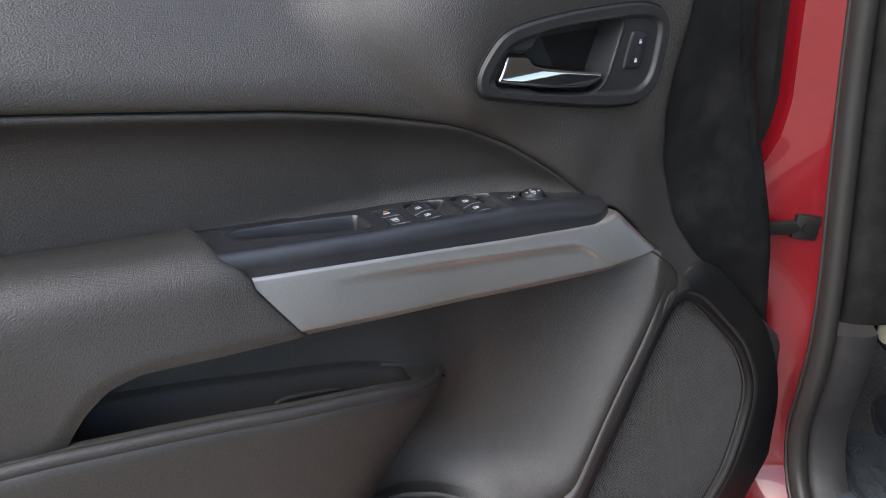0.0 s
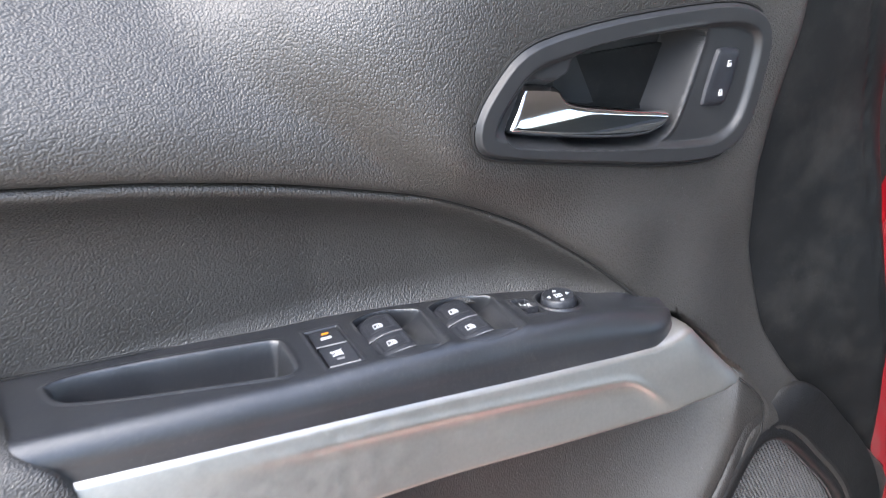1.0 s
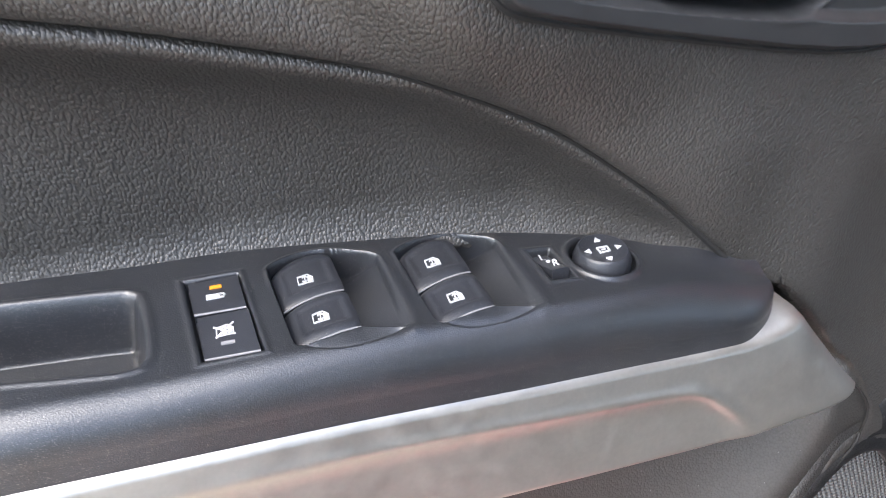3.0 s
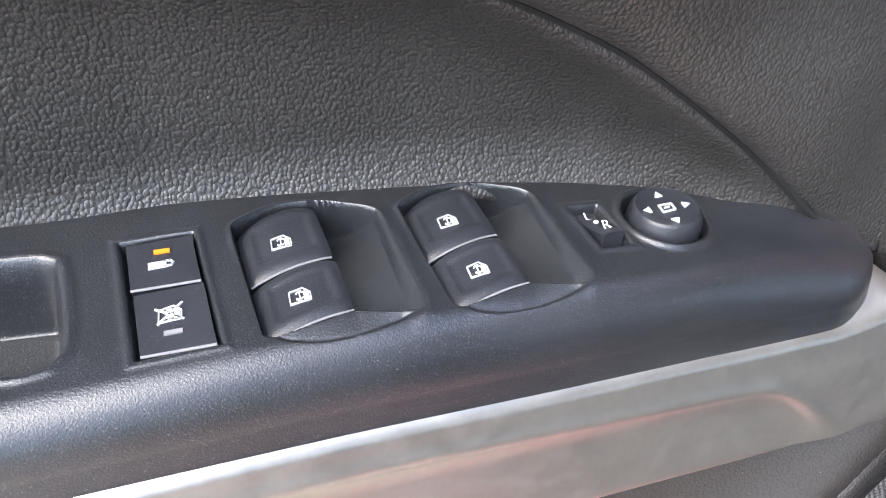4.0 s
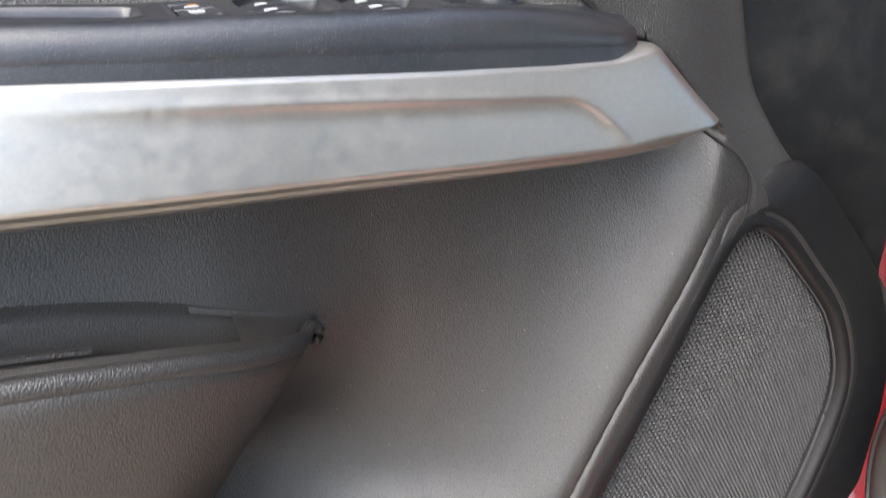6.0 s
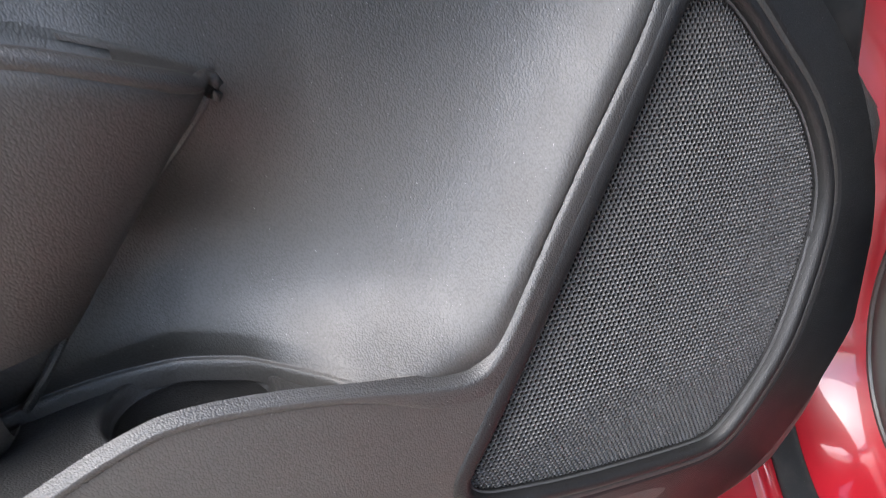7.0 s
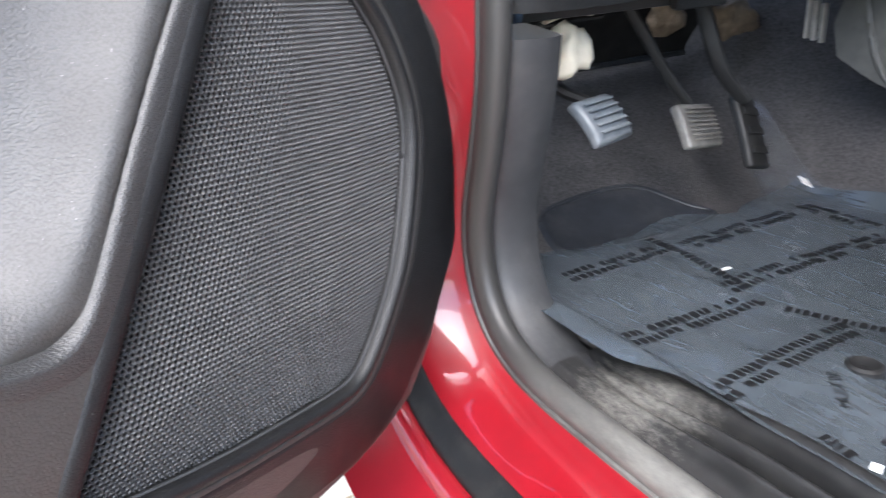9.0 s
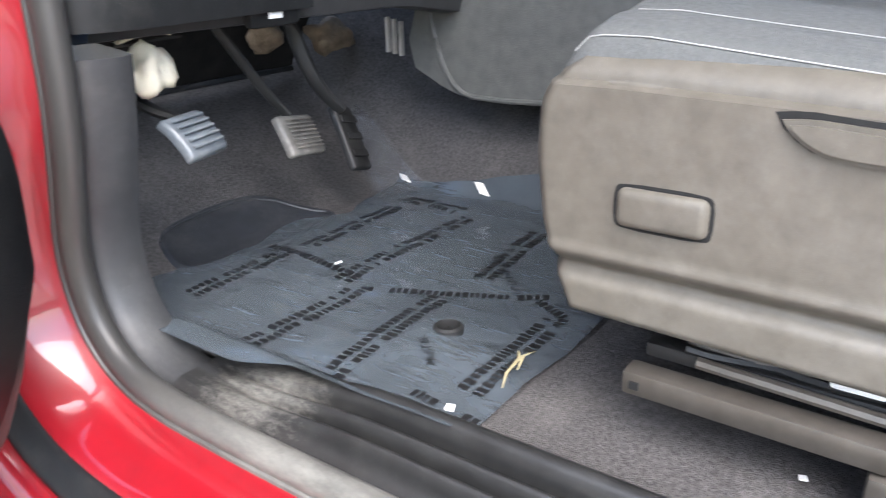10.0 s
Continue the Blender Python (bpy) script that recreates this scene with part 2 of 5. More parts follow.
def smooth_loop(points, count=160, rounds=2):
    """A closed outline with its corners cut round, evenly spaced."""
    p = np.array(points, float)
    for _ in range(rounds):
        q = np.roll(p, -1, 0)
        p = np.stack([0.75 * p + 0.25 * q, 0.25 * p + 0.75 * q], 1).reshape(-1, p.shape[1])
    q = np.vstack([p, p[:1]])
    s = np.r_[0, np.cumsum(np.linalg.norm(np.diff(q, axis=0), axis=1))]
    t = np.linspace(0, s[-1], count, endpoint=False)
    return np.stack([np.interp(t, s, q[:, k]) for k in range(p.shape[1])], 1)


def smooth_line(points, count=80, rounds=2):
    p = np.array(points, float)
    for _ in range(rounds):
        p = np.vstack([p[:1], np.stack([0.75 * p[:-1] + 0.25 * p[1:], 0.25 * p[:-1] + 0.75 * p[1:]], 1).reshape(-1, p.shape[1]), p[-1:]])
    s = np.r_[0, np.cumsum(np.linalg.norm(np.diff(p, axis=0), axis=1))]
    t = np.linspace(0, s[-1], count)
    return np.stack([np.interp(t, s, p[:, k]) for k in range(p.shape[1])], 1)


def outside(u, v, poly):
    """Signed distance to an outline, negative inside."""
    poly = np.asarray(poly, float)
    best = np.full(u.shape, 1e9)
    odd = np.zeros(u.shape, bool)
    for (ax, ay), (bx, by) in zip(poly, np.roll(poly, -1, 0)):
        dx, dy = bx - ax, by - ay
        t = np.clip(((u - ax) * dx + (v - ay) * dy) / (dx * dx + dy * dy + 1e-15), 0, 1)
        best = np.minimum(best, np.hypot(u - ax - t * dx, v - ay - t * dy))
        if dy:
            odd ^= ((ay > v) != (by > v)) & (u < dx * (v - ay) / dy + ax)
    return np.where(odd, -best, best)


def tube(points, radius, sides=8, flat=1.0):
    """A rod along points; radius may be one number or one for each point."""
    p = np.array(points, float)
    rad = np.broadcast_to(radius, len(p))
    bm = bmesh.new()
    rings = []
    up = Vector((0, 0, 1))
    for i, q in enumerate(p):
        d = Vector(p[min(i + 1, len(p) - 1)] - p[max(i - 1, 0)]).normalized()
        a = d.cross(up if abs(d.dot(up)) < 0.95 else Vector((1, 0, 0))).normalized()
        b = a.cross(d).normalized()
        rings.append([bm.verts.new(Vector(q) + (a * math.cos(k) + b * math.sin(k) * flat) * float(rad[i])) for k in (2 * math.pi * j / sides for j in range(sides))])
    for r, s in zip(rings, rings[1:]):
        for j in range(sides):
            bm.faces.new((r[j], r[(j + 1) % sides], s[(j + 1) % sides], s[j]))
    bm.faces.new(rings[0])
    bm.faces.new(rings[-1][::-1])
    return bm


def beside(line, offset):
    """Points at a distance to the left of a line in a plane."""
    d = np.gradient(line, axis=0)
    d /= np.linalg.norm(d, axis=1)[:, None] + 1e-12
    return line + offset * np.stack([-d[:, 1], d[:, 0]], 1)


def box(center, size, bevel=0.002, turn=None, segments=2):
    bm = bmesh.new()
    bmesh.ops.create_cube(bm, size=1.0)
    bmesh.ops.scale(bm, vec=size, verts=bm.verts)
    if bevel:
        bmesh.ops.bevel(bm, geom=bm.edges[:], offset=bevel, segments=segments, affect="EDGES", profile=0.5)
    bmesh.ops.transform(bm, matrix=Matrix.Translation(center) @ (turn or Matrix()), verts=bm.verts)
    return bm


def slab(outline, low, high, bevel=0.0, place=None):
    """A plate with an outline in x, y from z low to high; place maps it into the world."""
    bm = bmesh.new()
    bottom = [bm.verts.new((x, y, low)) for x, y in outline]
    face = bm.faces.new(bottom)
    made = bmesh.ops.extrude_face_region(bm, geom=[face])["geom"]
    bmesh.ops.translate(bm, vec=(0, 0, high - low), verts=[g for g in made if isinstance(g, bmesh.types.BMVert)])
    if bevel:
        top = [e for e in bm.edges if all(abs(v.co.z - high) < 1e-9 for v in e.verts)]
        bmesh.ops.bevel(bm, geom=top, offset=bevel, segments=2, affect="EDGES")
    if place is not None:
        bmesh.ops.transform(bm, matrix=place, verts=bm.verts)
    return bm


def join(parts):
    """Several bmeshes as one."""
    out = bmesh.new()
    for bm in parts:
        me = bpy.data.meshes.new("joined")
        bm.to_mesh(me)
        bm.free()
        out.from_mesh(me)
        bpy.data.meshes.remove(me)
    return out

# ---- the open door ----
# Door space: x along the door to its hinge, y outwards, z up. D() takes (along, up, inwards).
door = thing("door_1", "open red pickup door with dark grained inner panel", "car door", pose(0.1, 0.72, 0.0, 0, 0, 29), kind="structure")


def D(u, v, w):
    return np.stack(np.broadcast_arrays(u, -np.asarray(w), v), -1)


crease = curve([(-0.66, 1.347), (-0.40, 1.3143), (-0.309, 1.3005), (-0.2026, 1.2837), (-0.155, 1.274), (-0.1314, 1.2687), (-0.1173, 1.265), (-0.084, 1.256), (-0.0523, 1.2467), (-0.029, 1.236), (-0.002, 1.2215), (0.0176, 1.207), (0.0412, 1.1885), (0.0552, 1.1756), (0.0685, 1.162), (0.09, 1.142), (0.12, 1.115), (0.2, 1.09)], 0.012)
crease_depth = curve([(-0.66, -0.032), (-0.2, -0.030), (-0.155, -0.029), (-0.09, -0.024), (-0.04, -0.018), (0.0, -0.010), (0.04, -0.004), (0.068, 0.0), (0.2, 0.0)], 0.02)
rim_line = curve([(-0.66, 1.10), (-0.43, 1.080), (-0.35, 1.069), (-0.30, 1.061), (-0.26, 1.053), (-0.21, 1.045), (-0.165, 1.035), (-0.13, 1.022), (-0.10, 1.010), (-0.085, 1.004)], 0.025)
recess_depth = curve([(-0.66, -0.068), (-0.165, -0.0685), (-0.12, -0.0675), (-0.087, -0.063), (-0.052, -0.0575), (-0.025, -0.052), (0.0, -0.047), (0.02, -0.0405), (0.04, -0.031), (0.055, -0.0225), (0.068, -0.0125), (0.08, -0.0055), (0.12, -0.004)], 0.006)
frame_depth = curve([(0.60, 0.026), (0.66, 0.032), (0.70, 0.038), (0.78, 0.044), (0.85, 0.036), (0.95, 0.027), (1.05, 0.022), (1.09, 0.015), (1.14, 0.003), (1.20, -0.008), (1.30, -0.020)], 0.03)
dark_line = curve([(0.90, 0.345), (0.934, 0.329), (1.014, 0.250), (1.062, 0.209), (1.10, 0.189), (1.13, 0.184), (1.165, 0.179), (1.22, 0.1805), (1.263, 0.191), (1.303, 0.206), (1.333, 0.219), (1.50, 0.29)], 0.015)
edge_depth = curve([(0.60, 0.024), (0.90, 0.022), (1.0, 0.018), (1.05, 0.008), (1.12, -0.004), (1.16, -0.011), (1.5, -0.013)], 0.03)
edge_line = curve([(0.652, 0.205), (0.656, 0.232), (0.668, 0.264), (0.705, 0.288), (0.744, 0.305), (0.792, 0.313), (0.843, 0.326), (0.892, 0.3345), (0.921, 0.338), (0.928, 0.333), (0.945, 0.317), (0.952, 0.313), (0.99, 0.313), (1.07, 0.314), (1.316, 0.311), (1.50, 0.31)], 0.005)

# armrest lines: top, back edge, and the silver strip's two edges
top_line = curve([(-0.66, 1.2235), (-0.43, 1.204), (-0.36, 1.197), (-0.29, 1.1885), (-0.15, 1.1765), (-0.10, 1.1745), (-0.016, 1.1695), (0.03, 1.165), (0.06, 1.159), (0.085, 1.151), (0.098, 1.146)], 0.012)
def back_line(u):
    return recess_depth(u) - 0.004 + 0.006 * step(0.078, 0.092, u)


silver_top = curve([(-0.30, 1.172), (-0.263, 1.168), (-0.19, 1.161), (-0.09, 1.1515), (-0.03, 1.146), (0.03, 1.1415), (0.064, 1.1400), (0.080, 1.1415), (0.090, 1.1435), (0.10, 1.142)], 0.006)
silver_foot = curve([(-0.30, 1.114), (-0.23, 1.110), (-0.15, 1.1025), (-0.08, 1.097), (-0.01, 1.093), (0.05, 1.0905), (0.11, 1.092), (0.130, 1.095), (0.15, 1.098)], 0.012)
silver_lean = curve([(-0.27, 0.005), (-0.09, 0.012), (0.02, 0.019), (0.06, 0.0225), (0.10, 0.024)], 0.02)
silver_base = curve([(-0.27, 0.020), (-0.08, 0.021), (0.05, 0.032), (0.12, 0.035)], 0.02)

RIM = smooth_line([(0.168, 1.043), (0.163, 1.042), (0.154, 1.038), (0.146, 1.029), (0.126, 0.993), (0.083, 0.932), (0.042, 0.872), (0.025, 0.847), (0.014, 0.837), (0.003, 0.834), (-0.014, 0.836), (-0.052, 0.846), (-0.102, 0.858), (-0.148, 0.864), (-0.170, 0.860), (-0.193, 0.853), (-0.24, 0.835), (-0.32, 0.80), (-0.40, 0.77)], 240, 2)
SCOOP = np.vstack([smooth_line([(0.10, 1.14), (0.135, 1.10), (0.160, 1.078), (0.171, 1.058), (0.172, 1.047), RIM[0]], 30, 1)[:-1], beside(RIM, 0.002), [(-0.70, 0.77), (-0.70, 1.14)]])
GRILLE_LINE = smooth_loop([(0.150, 0.995), (0.157, 1.006), (0.164, 1.015), (0.174, 1.020), (0.186, 1.018), (0.202, 1.006), (0.229, 0.973), (0.245, 0.955), (0.261, 0.932), (0.272, 0.901), (0.275, 0.880), (0.272, 0.858), (0.260, 0.827), (0.241, 0.790), (0.220, 0.755), (0.200, 0.730), (0.189, 0.722), (0.175, 0.720), (0.134, 0.725), (0.070, 0.735), (0.014, 0.749), (0.003, 0.755), (-0.003, 0.762), (-0.003, 0.770), (0.001, 0.777), (0.032, 0.819), (0.087, 0.897), (0.118, 0.943)], 220, 1)
BEZEL_LINE = smooth_loop([(-0.037, 1.281), (-0.034, 1.294), (-0.022, 1.309), (-0.009, 1.321), (0.008, 1.327), (0.051, 1.3315), (0.100, 1.3325), (0.140, 1.3315), (0.161, 1.327), (0.174, 1.319), (0.179, 1.307), (0.177, 1.291), (0.168, 1.260), (0.158, 1.246), (0.143, 1.238), (0.127, 1.2365), (0.092, 1.241), (0.023, 1.257), (-0.021, 1.268), (-0.033, 1.273)], 240, 1)
BEZEL_LINE = np.array([0.072, 1.287]) + (BEZEL_LINE - np.array([0.072, 1.287])) * np.array([1.032, 1.012])


holder_depth = curve([(-0.26, -0.030), (-0.215, -0.046), (-0.190, -0.054), (-0.170, -0.057), (-0.138, -0.057), (-0.104, -0.040), (-0.0745, -0.006), (-0.055, 0.018), (-0.03, 0.031), (0.0, 0.034)], 0.014)
ridge_width = ((0.2 + 0.8 * step(0.0, 0.11, np.linspace(0, 1, len(RIM)))) * (1 - 0.72 * step(0.38, 0.50, np.linspace(0, 1, len(RIM)))))[:, None]
RIDGE_BED = np.vstack([(RIM + (beside(RIM, 0.0150) - RIM) * ridge_width), beside(RIM, -0.001)[::-1]])


def bowl_depth(u, v):
    # far from the ridge beside the loudspeaker, and far above the shelf
    side = np.maximum(0, -((u - 0.148) * 0.833 - (v - 1.033) * 0.553))
    shelf = np.maximum(0, v - 0.840 + 0.20 * np.minimum(u, 0.0) + 0.25 * np.maximum(-u - 0.14, 0))
    cup = 0.034 * np.exp(-(((u + 0.14) / 0.09) ** 2)) * step(1.02, 0.90, v)
    under_arm = 0.22 * (1.11 - np.clip(v, 1.0, 1.11)) * step(-0.04, -0.15, u) * step(0.92, 1.0, v)
    bowl = under_arm - 0.042 + 0.073 * np.exp(-side / 0.056) + 0.022 * np.exp(-shelf / 0.060) - cup
    # forward to a crest round the bottle holder
    fall = np.clip((0.901 - v) / (0.053 + 0.06 * (np.clip(u, -0.3, 0.1) + 0.135)), 0, 1) ** 3.2
    bowl = bowl + (np.minimum(holder_depth(u), 0.033) - bowl) * fall * step(-0.25, -0.22, u) * step(0.05, 0.02, u)
    # level with the frame at the upper corner
    return bowl + 0.022 * np.exp(-(((u - 0.168) / 0.022) ** 2) - ((v - 1.058) / 0.022) ** 2)


def scoop_depth(u, v):
    s = outside(u, v, SCOOP)
    bowl = bowl_depth(u, v)
    shift = 0.002 * step(1.06, 1.04, v) * step(0.87, 0.90, v)
    lip = step(shift - 0.001, shift + 0.004, s)
    under = frame_depth(v) - 0.0012
    gap = under - bowl
    inside = (under - 0.5 * (gap + np.sqrt(gap * gap + 0.005**2))) * (1 - lip) + frame_depth(v) * lip
    return s, np.where(s < shift * 3, inside, frame_depth(v))


def bezel_plane(u, v):
    return -0.012 - 0.045 * (u - 0.07) - 0.02 * (v - 1.28)


def skin_depth(u, v):
    d = v - crease(u)
    left = 1 - step(-0.27, 0.06, u - (v - 1.30) * 0.6)
    over = d - 0.024
    rise = 0.5 * (over + np.sqrt(over * over + 0.012**2))
    set_back = crease_depth(u)
    upper = -0.006 + set_back - (0.10 + 0.52 * left) * rise - 0.005 * np.exp(-np.maximum(d, 0) / 0.004)
    depth = recess_depth(u)
    roll = np.maximum(0.0, -d)
    lipped = 1 - 0.35 * step(-0.14, -0.02, u) - 0.65 * step(0.035, 0.075, u)
    past = roll - 0.0075 * lipped
    past = 0.5 * (past + np.sqrt(past**2 + 0.0045**2)) - 0.5 * (np.sqrt((0.0075 * lipped) ** 2 + 0.0045**2) - 0.0075 * lipped)
    length = np.clip((crease(u) - top_line(u)) / 3.4, 0.0022, 0.014)
    recess = -0.0105 + set_back - 0.0078 * lipped * np.exp(-roll / 0.0024) + (depth + 0.0105 - set_back) * (1 - np.exp(-np.maximum(past, 0) / length))
    top = np.where(d > 0, upper, recess)
    s, low = scoop_depth(u, v)
    # map pocket
    q = (u + 0.09) * 0.775 - (v - 1.007) * 0.632
    r = v - rim_line(u)
    face = 0.038 - 0.052 * np.exp(np.minimum(q, 0) / 0.045) - 0.006 * np.exp(np.minimum(q, 0) / 0.004)
    face = face - 0.016 * np.exp(np.minimum(r, 0) / 0.005)
    hole = low
    pocket = np.where(r < 0, face, hole + (face - hole) * step(0.0035, 0.0, r))
    keep = step(0.80, 0.86, v)
    low = low + (np.where(r < 0, np.maximum(pocket, low), pocket) - low) * step(0.002, -0.003, q) * keep
    # from the upper panel to the lower one
    right = frame_depth(v)
    t = step(1.19, 1.10, v)
    up = np.where(u > 0.06, top + (np.where(d > 0, right, top) - top) * step(0.06, 0.14, u) * step(1.22, 1.14, v), top)
    out = up + (low - up) * t
    # loudspeaker recess under its surround
    g = outside(u, v, GRILLE_LINE)
    out = out - 0.016 * step(0.010, 0.004, g)
    # hollow behind the armrest
    arm = step(-0.004, -0.009, v - top_line(u)) * step(0.004, 0.012, v - silver_foot(u)) * step(0.105, 0.075, u + (v - 1.14) * 0.9)
    out = out + (np.minimum(out, -0.088) - out) * arm
    # bed of the ridge's moulding
    out = out - 0.005 * step(0.0, -0.003, outside(u, v, RIDGE_BED)) * step(0.86, 0.91, v)
    b = outside(u, v, BEZEL_LINE)
    out = out + (bezel_plane(u, v) - 0.0015 - out) * step(0.040 + 0.120 * step(1.255, 1.365, v), 0.004, b)
    return out - 0.05 * step(-0.004, -0.008, b)


def skin():
    cols = np.r_[np.arange(-0.66, 0.1, 0.0022), np.linspace(0.1, 1.1, 110)]
    rows = np.r_[np.arange(0.653, 1.12, 0.0025), np.arange(1.12, 1.212, 0.0017), np.arange(1.212, 1.236, 0.0007), np.arange(1.236, 1.36, 0.0012), np.arange(1.36, 1.47, 0.0018)]
    U, V = np.meshgrid(cols, rows)
    V = V + (rim_line(np.minimum(U, -0.09)) - 1.035) * step(0.86, 0.98, V) * step(1.15, 1.06, V) * step(-0.05, -0.10, U)
    push = (crease(np.minimum(U, 0.12)) - 1.23) * step(1.08, 1.20, V) * step(1.46, 1.30, V)
    V = V + push * np.where(U > 0.12, step(0.6, 0.12, U), 1.0)
    edge = np.minimum(edge_line(V), dark_line(V))
    U = np.where(U > 0.1, 0.1 + (U - 0.1) * (edge - 0.1), U)
    W = skin_depth(U, V)
    near = edge - U
    W = W + (edge_depth(V) - W) * step(0.075, 0.0, near) * step(1.00, 1.12, V) * step(1.36, 1.30, V)
    W = W - 0.006 * np.exp(-np.maximum(near, 0) / 0.003) - 0.007 * np.exp(-np.maximum(near, 0) / 0.016) * step(1.0, 0.9, V)
    grid = D(U, V, W)
    back = grid[:, -1:].copy()
    back[..., 1] += 0.03
    grid = np.concatenate([grid, back], 1)
    foot = grid[:1].copy()
    foot[..., 1] += 0.03
    R = V - rim_line(U)
    Q = (U + 0.09) * 0.775 - (V - 1.007) * 0.632
    open_top = (R > -0.0012) & (R < 0.0045 * step(-0.035, -0.09, Q)) & (Q < -0.035) & (U < -0.13)
    drop = np.zeros((len(grid) + 1, grid.shape[1]), bool)
    holder = (outside(U, V, SCOOP) < 0.0030) & (V < 0.8985) & (U > -0.222) & (U < -0.036)
    drop[1:, :-1] = open_top | holder
    return sheet(np.concatenate([foot, grid], 0), drop=drop)


part("inner_panel", skin(), VINYL, door, "dark grey grained vinyl panel", 180)


def pocket_back():
    """The wall going on down behind the pocket's rim."""
    U, T = np.meshgrid(np.linspace(-0.66, -0.098, 160), np.linspace(0, 1, 40))
    least = np.clip(((U + 0.09) * 0.775 + 0.006) / 0.632 - rim_line(U) + 1.007, -0.09, 0.006)
    R = least + (0.007 - least) * T
    V = rim_line(U) + R
    s, low = scoop_depth(U, rim_line(U) + 0.003)
    q = (U + 0.09) * 0.775 - (V - 1.007) * 0.632
    W = low - 0.0006 - 0.02 * step(-0.03, 0.005, q) - 0.24 * np.minimum(R, 0) * step(-0.04, -0.15, U)
    return sheet(D(U, V, W))


# near-black board added as the pocket's inner shade; hides the red shell
part("pocket_dark_board", box((-0.37, 0.080, 0.97), (0.57, 0.004, 0.19), 0.001), DARK, door)
part("pocket_back", pocket_back(), VINYL, door, "grained wall behind the map pocket", 180)
us = np.linspace(-0.66, -0.100, 120)
vs = rim_line(us) - 0.0045
qs = (us + 0.09) * 0.775 - (vs - 1.007) * 0.632
rim_w = 0.038 - 0.052 * np.exp(qs / 0.045) - 0.0085
curl = np.array([(-0.0965, 1.0085), (-0.0925, 1.0080), (-0.0900, 1.0050), (-0.0900, 1.0005), (-0.0925, 0.9960)])
curl_w = scoop_depth(curl[:, 0], curl[:, 1])[1] + np.array([0.006, 0.0055, 0.005, 0.0045, 0.0042])
rim_path = smooth_line(np.vstack([D(us, vs, rim_w), D(curl[:, 0], curl[:, 1], curl_w)]), 150, 1)
part("pocket_rim", tube(rim_path, np.interp(np.linspace(0, 1, 150), [0, 0.93, 0.975, 1], [0.0058, 0.0058, 0.0036, 0.0026]), 12), VINYL_SMOOTH, door, "rolled rim of the map pocket", 180)
es = np.linspace(0.035, 1, 40)
eu, ev = -0.092 - 0.125 * es, 1.004 - 0.153 * es
part("pocket_edge", tube(D(eu, ev, scoop_depth(eu, ev)[1] + 0.0042), 0.0026, 8), VINYL_SMOOTH, door)
part("pocket_tab", tube(D(*np.array([(-0.262, 1.028, -0.012), (-0.258, 1.036, -0.012), (-0.250, 1.0385, -0.012), (-0.23, 1.036, -0.012), (-0.20, 1.031, -0.012)]).T), 0.0022, 8), VINYL_SMOOTH, door)


def hinge_cover():
    rows = np.linspace(0.925, 1.47, 160)
    cols = np.linspace(0, 1, 40)
    T, V = np.meshgrid(cols, rows)
    a, b = dark_line(V) - 0.004, edge_line(V)
    a = np.minimum(a, b - 0.002)
    U = a + (b - a) * T
    far = np.maximum(frame_depth(V), 0.0) + 0.002 - 0.017 * step(1.14, 1.25, V)
    W = (edge_depth(V) - 0.007) * (1 - T) + far * T - 0.012 * np.exp(-(b - U) / 0.006)
    seam = 0.296 + (1.14 - V) * 0.111
    W = W - 0.002 * np.exp(-(((U - seam) / 0.0012) ** 2))
    grid = D(U, V, W)
    back = grid[:, -1:].copy()
    back[..., 1] += 0.04
    return sheet(np.concatenate([grid, back], 1))


part("hinge_cover", hinge_cover(), EDGE_BLACK, door, "smooth black plastic end cover", 180)


def seam_strip(points, width, name, mat):
    """A thin dark joint line lying on the panel."""
    uv = smooth_line(points, 140, 1)
    w = skin_depth(uv[:, 0], uv[:, 1])
    return part(name, tube(D(uv[:, 0], uv[:, 1], w + 0.0008), width, 6), mat, door)


us = np.linspace(-0.66, 0.086, 70)
seam_strip(np.stack([us, crease(us) - 0.0004], 1), 0.0013, "seam", DARK)
seam_strip([(0.120, 1.108), (0.150, 1.080), (0.163, 1.066), (0.170, 1.053), (0.168, 1.036), (0.150, 1.012), (0.126, 0.983)], 0.0008, "seam", DARK)


def strip(line, profile, close=False, taper=0.0):
    """A moulding along a line on the panel; profile gives (offset to the left, height over the panel frame)."""
    rows = []
    for a, h in profile:
        k = step(0.0, taper, np.linspace(0, 1, len(line))) if taper else np.ones(len(line))
        shelf = step(0.38, 0.50, np.linspace(0, 1, len(line)))
        h = h * (1 - 0.5 * shelf) if a < 0 else h
        p = line + (beside(line, a) - line) * (ridge_width if a > 0 else 1.0 + 0.4 * (1 - k[:, None]))
        if close:
            ext = np.vstack([line[-2:], line, line[:2]])
            p = beside(ext, a)[2:-2]
        rows.append(D(p[:, 0], p[:, 1], frame_depth(line[:, 1]) + h * k - 0.001 * (1 - k) + (0.0010 * step(0.91, 0.86, line[:, 1]) if a > 0.001 else 0.0)))
    return sheet(np.stack(rows, 0), close)


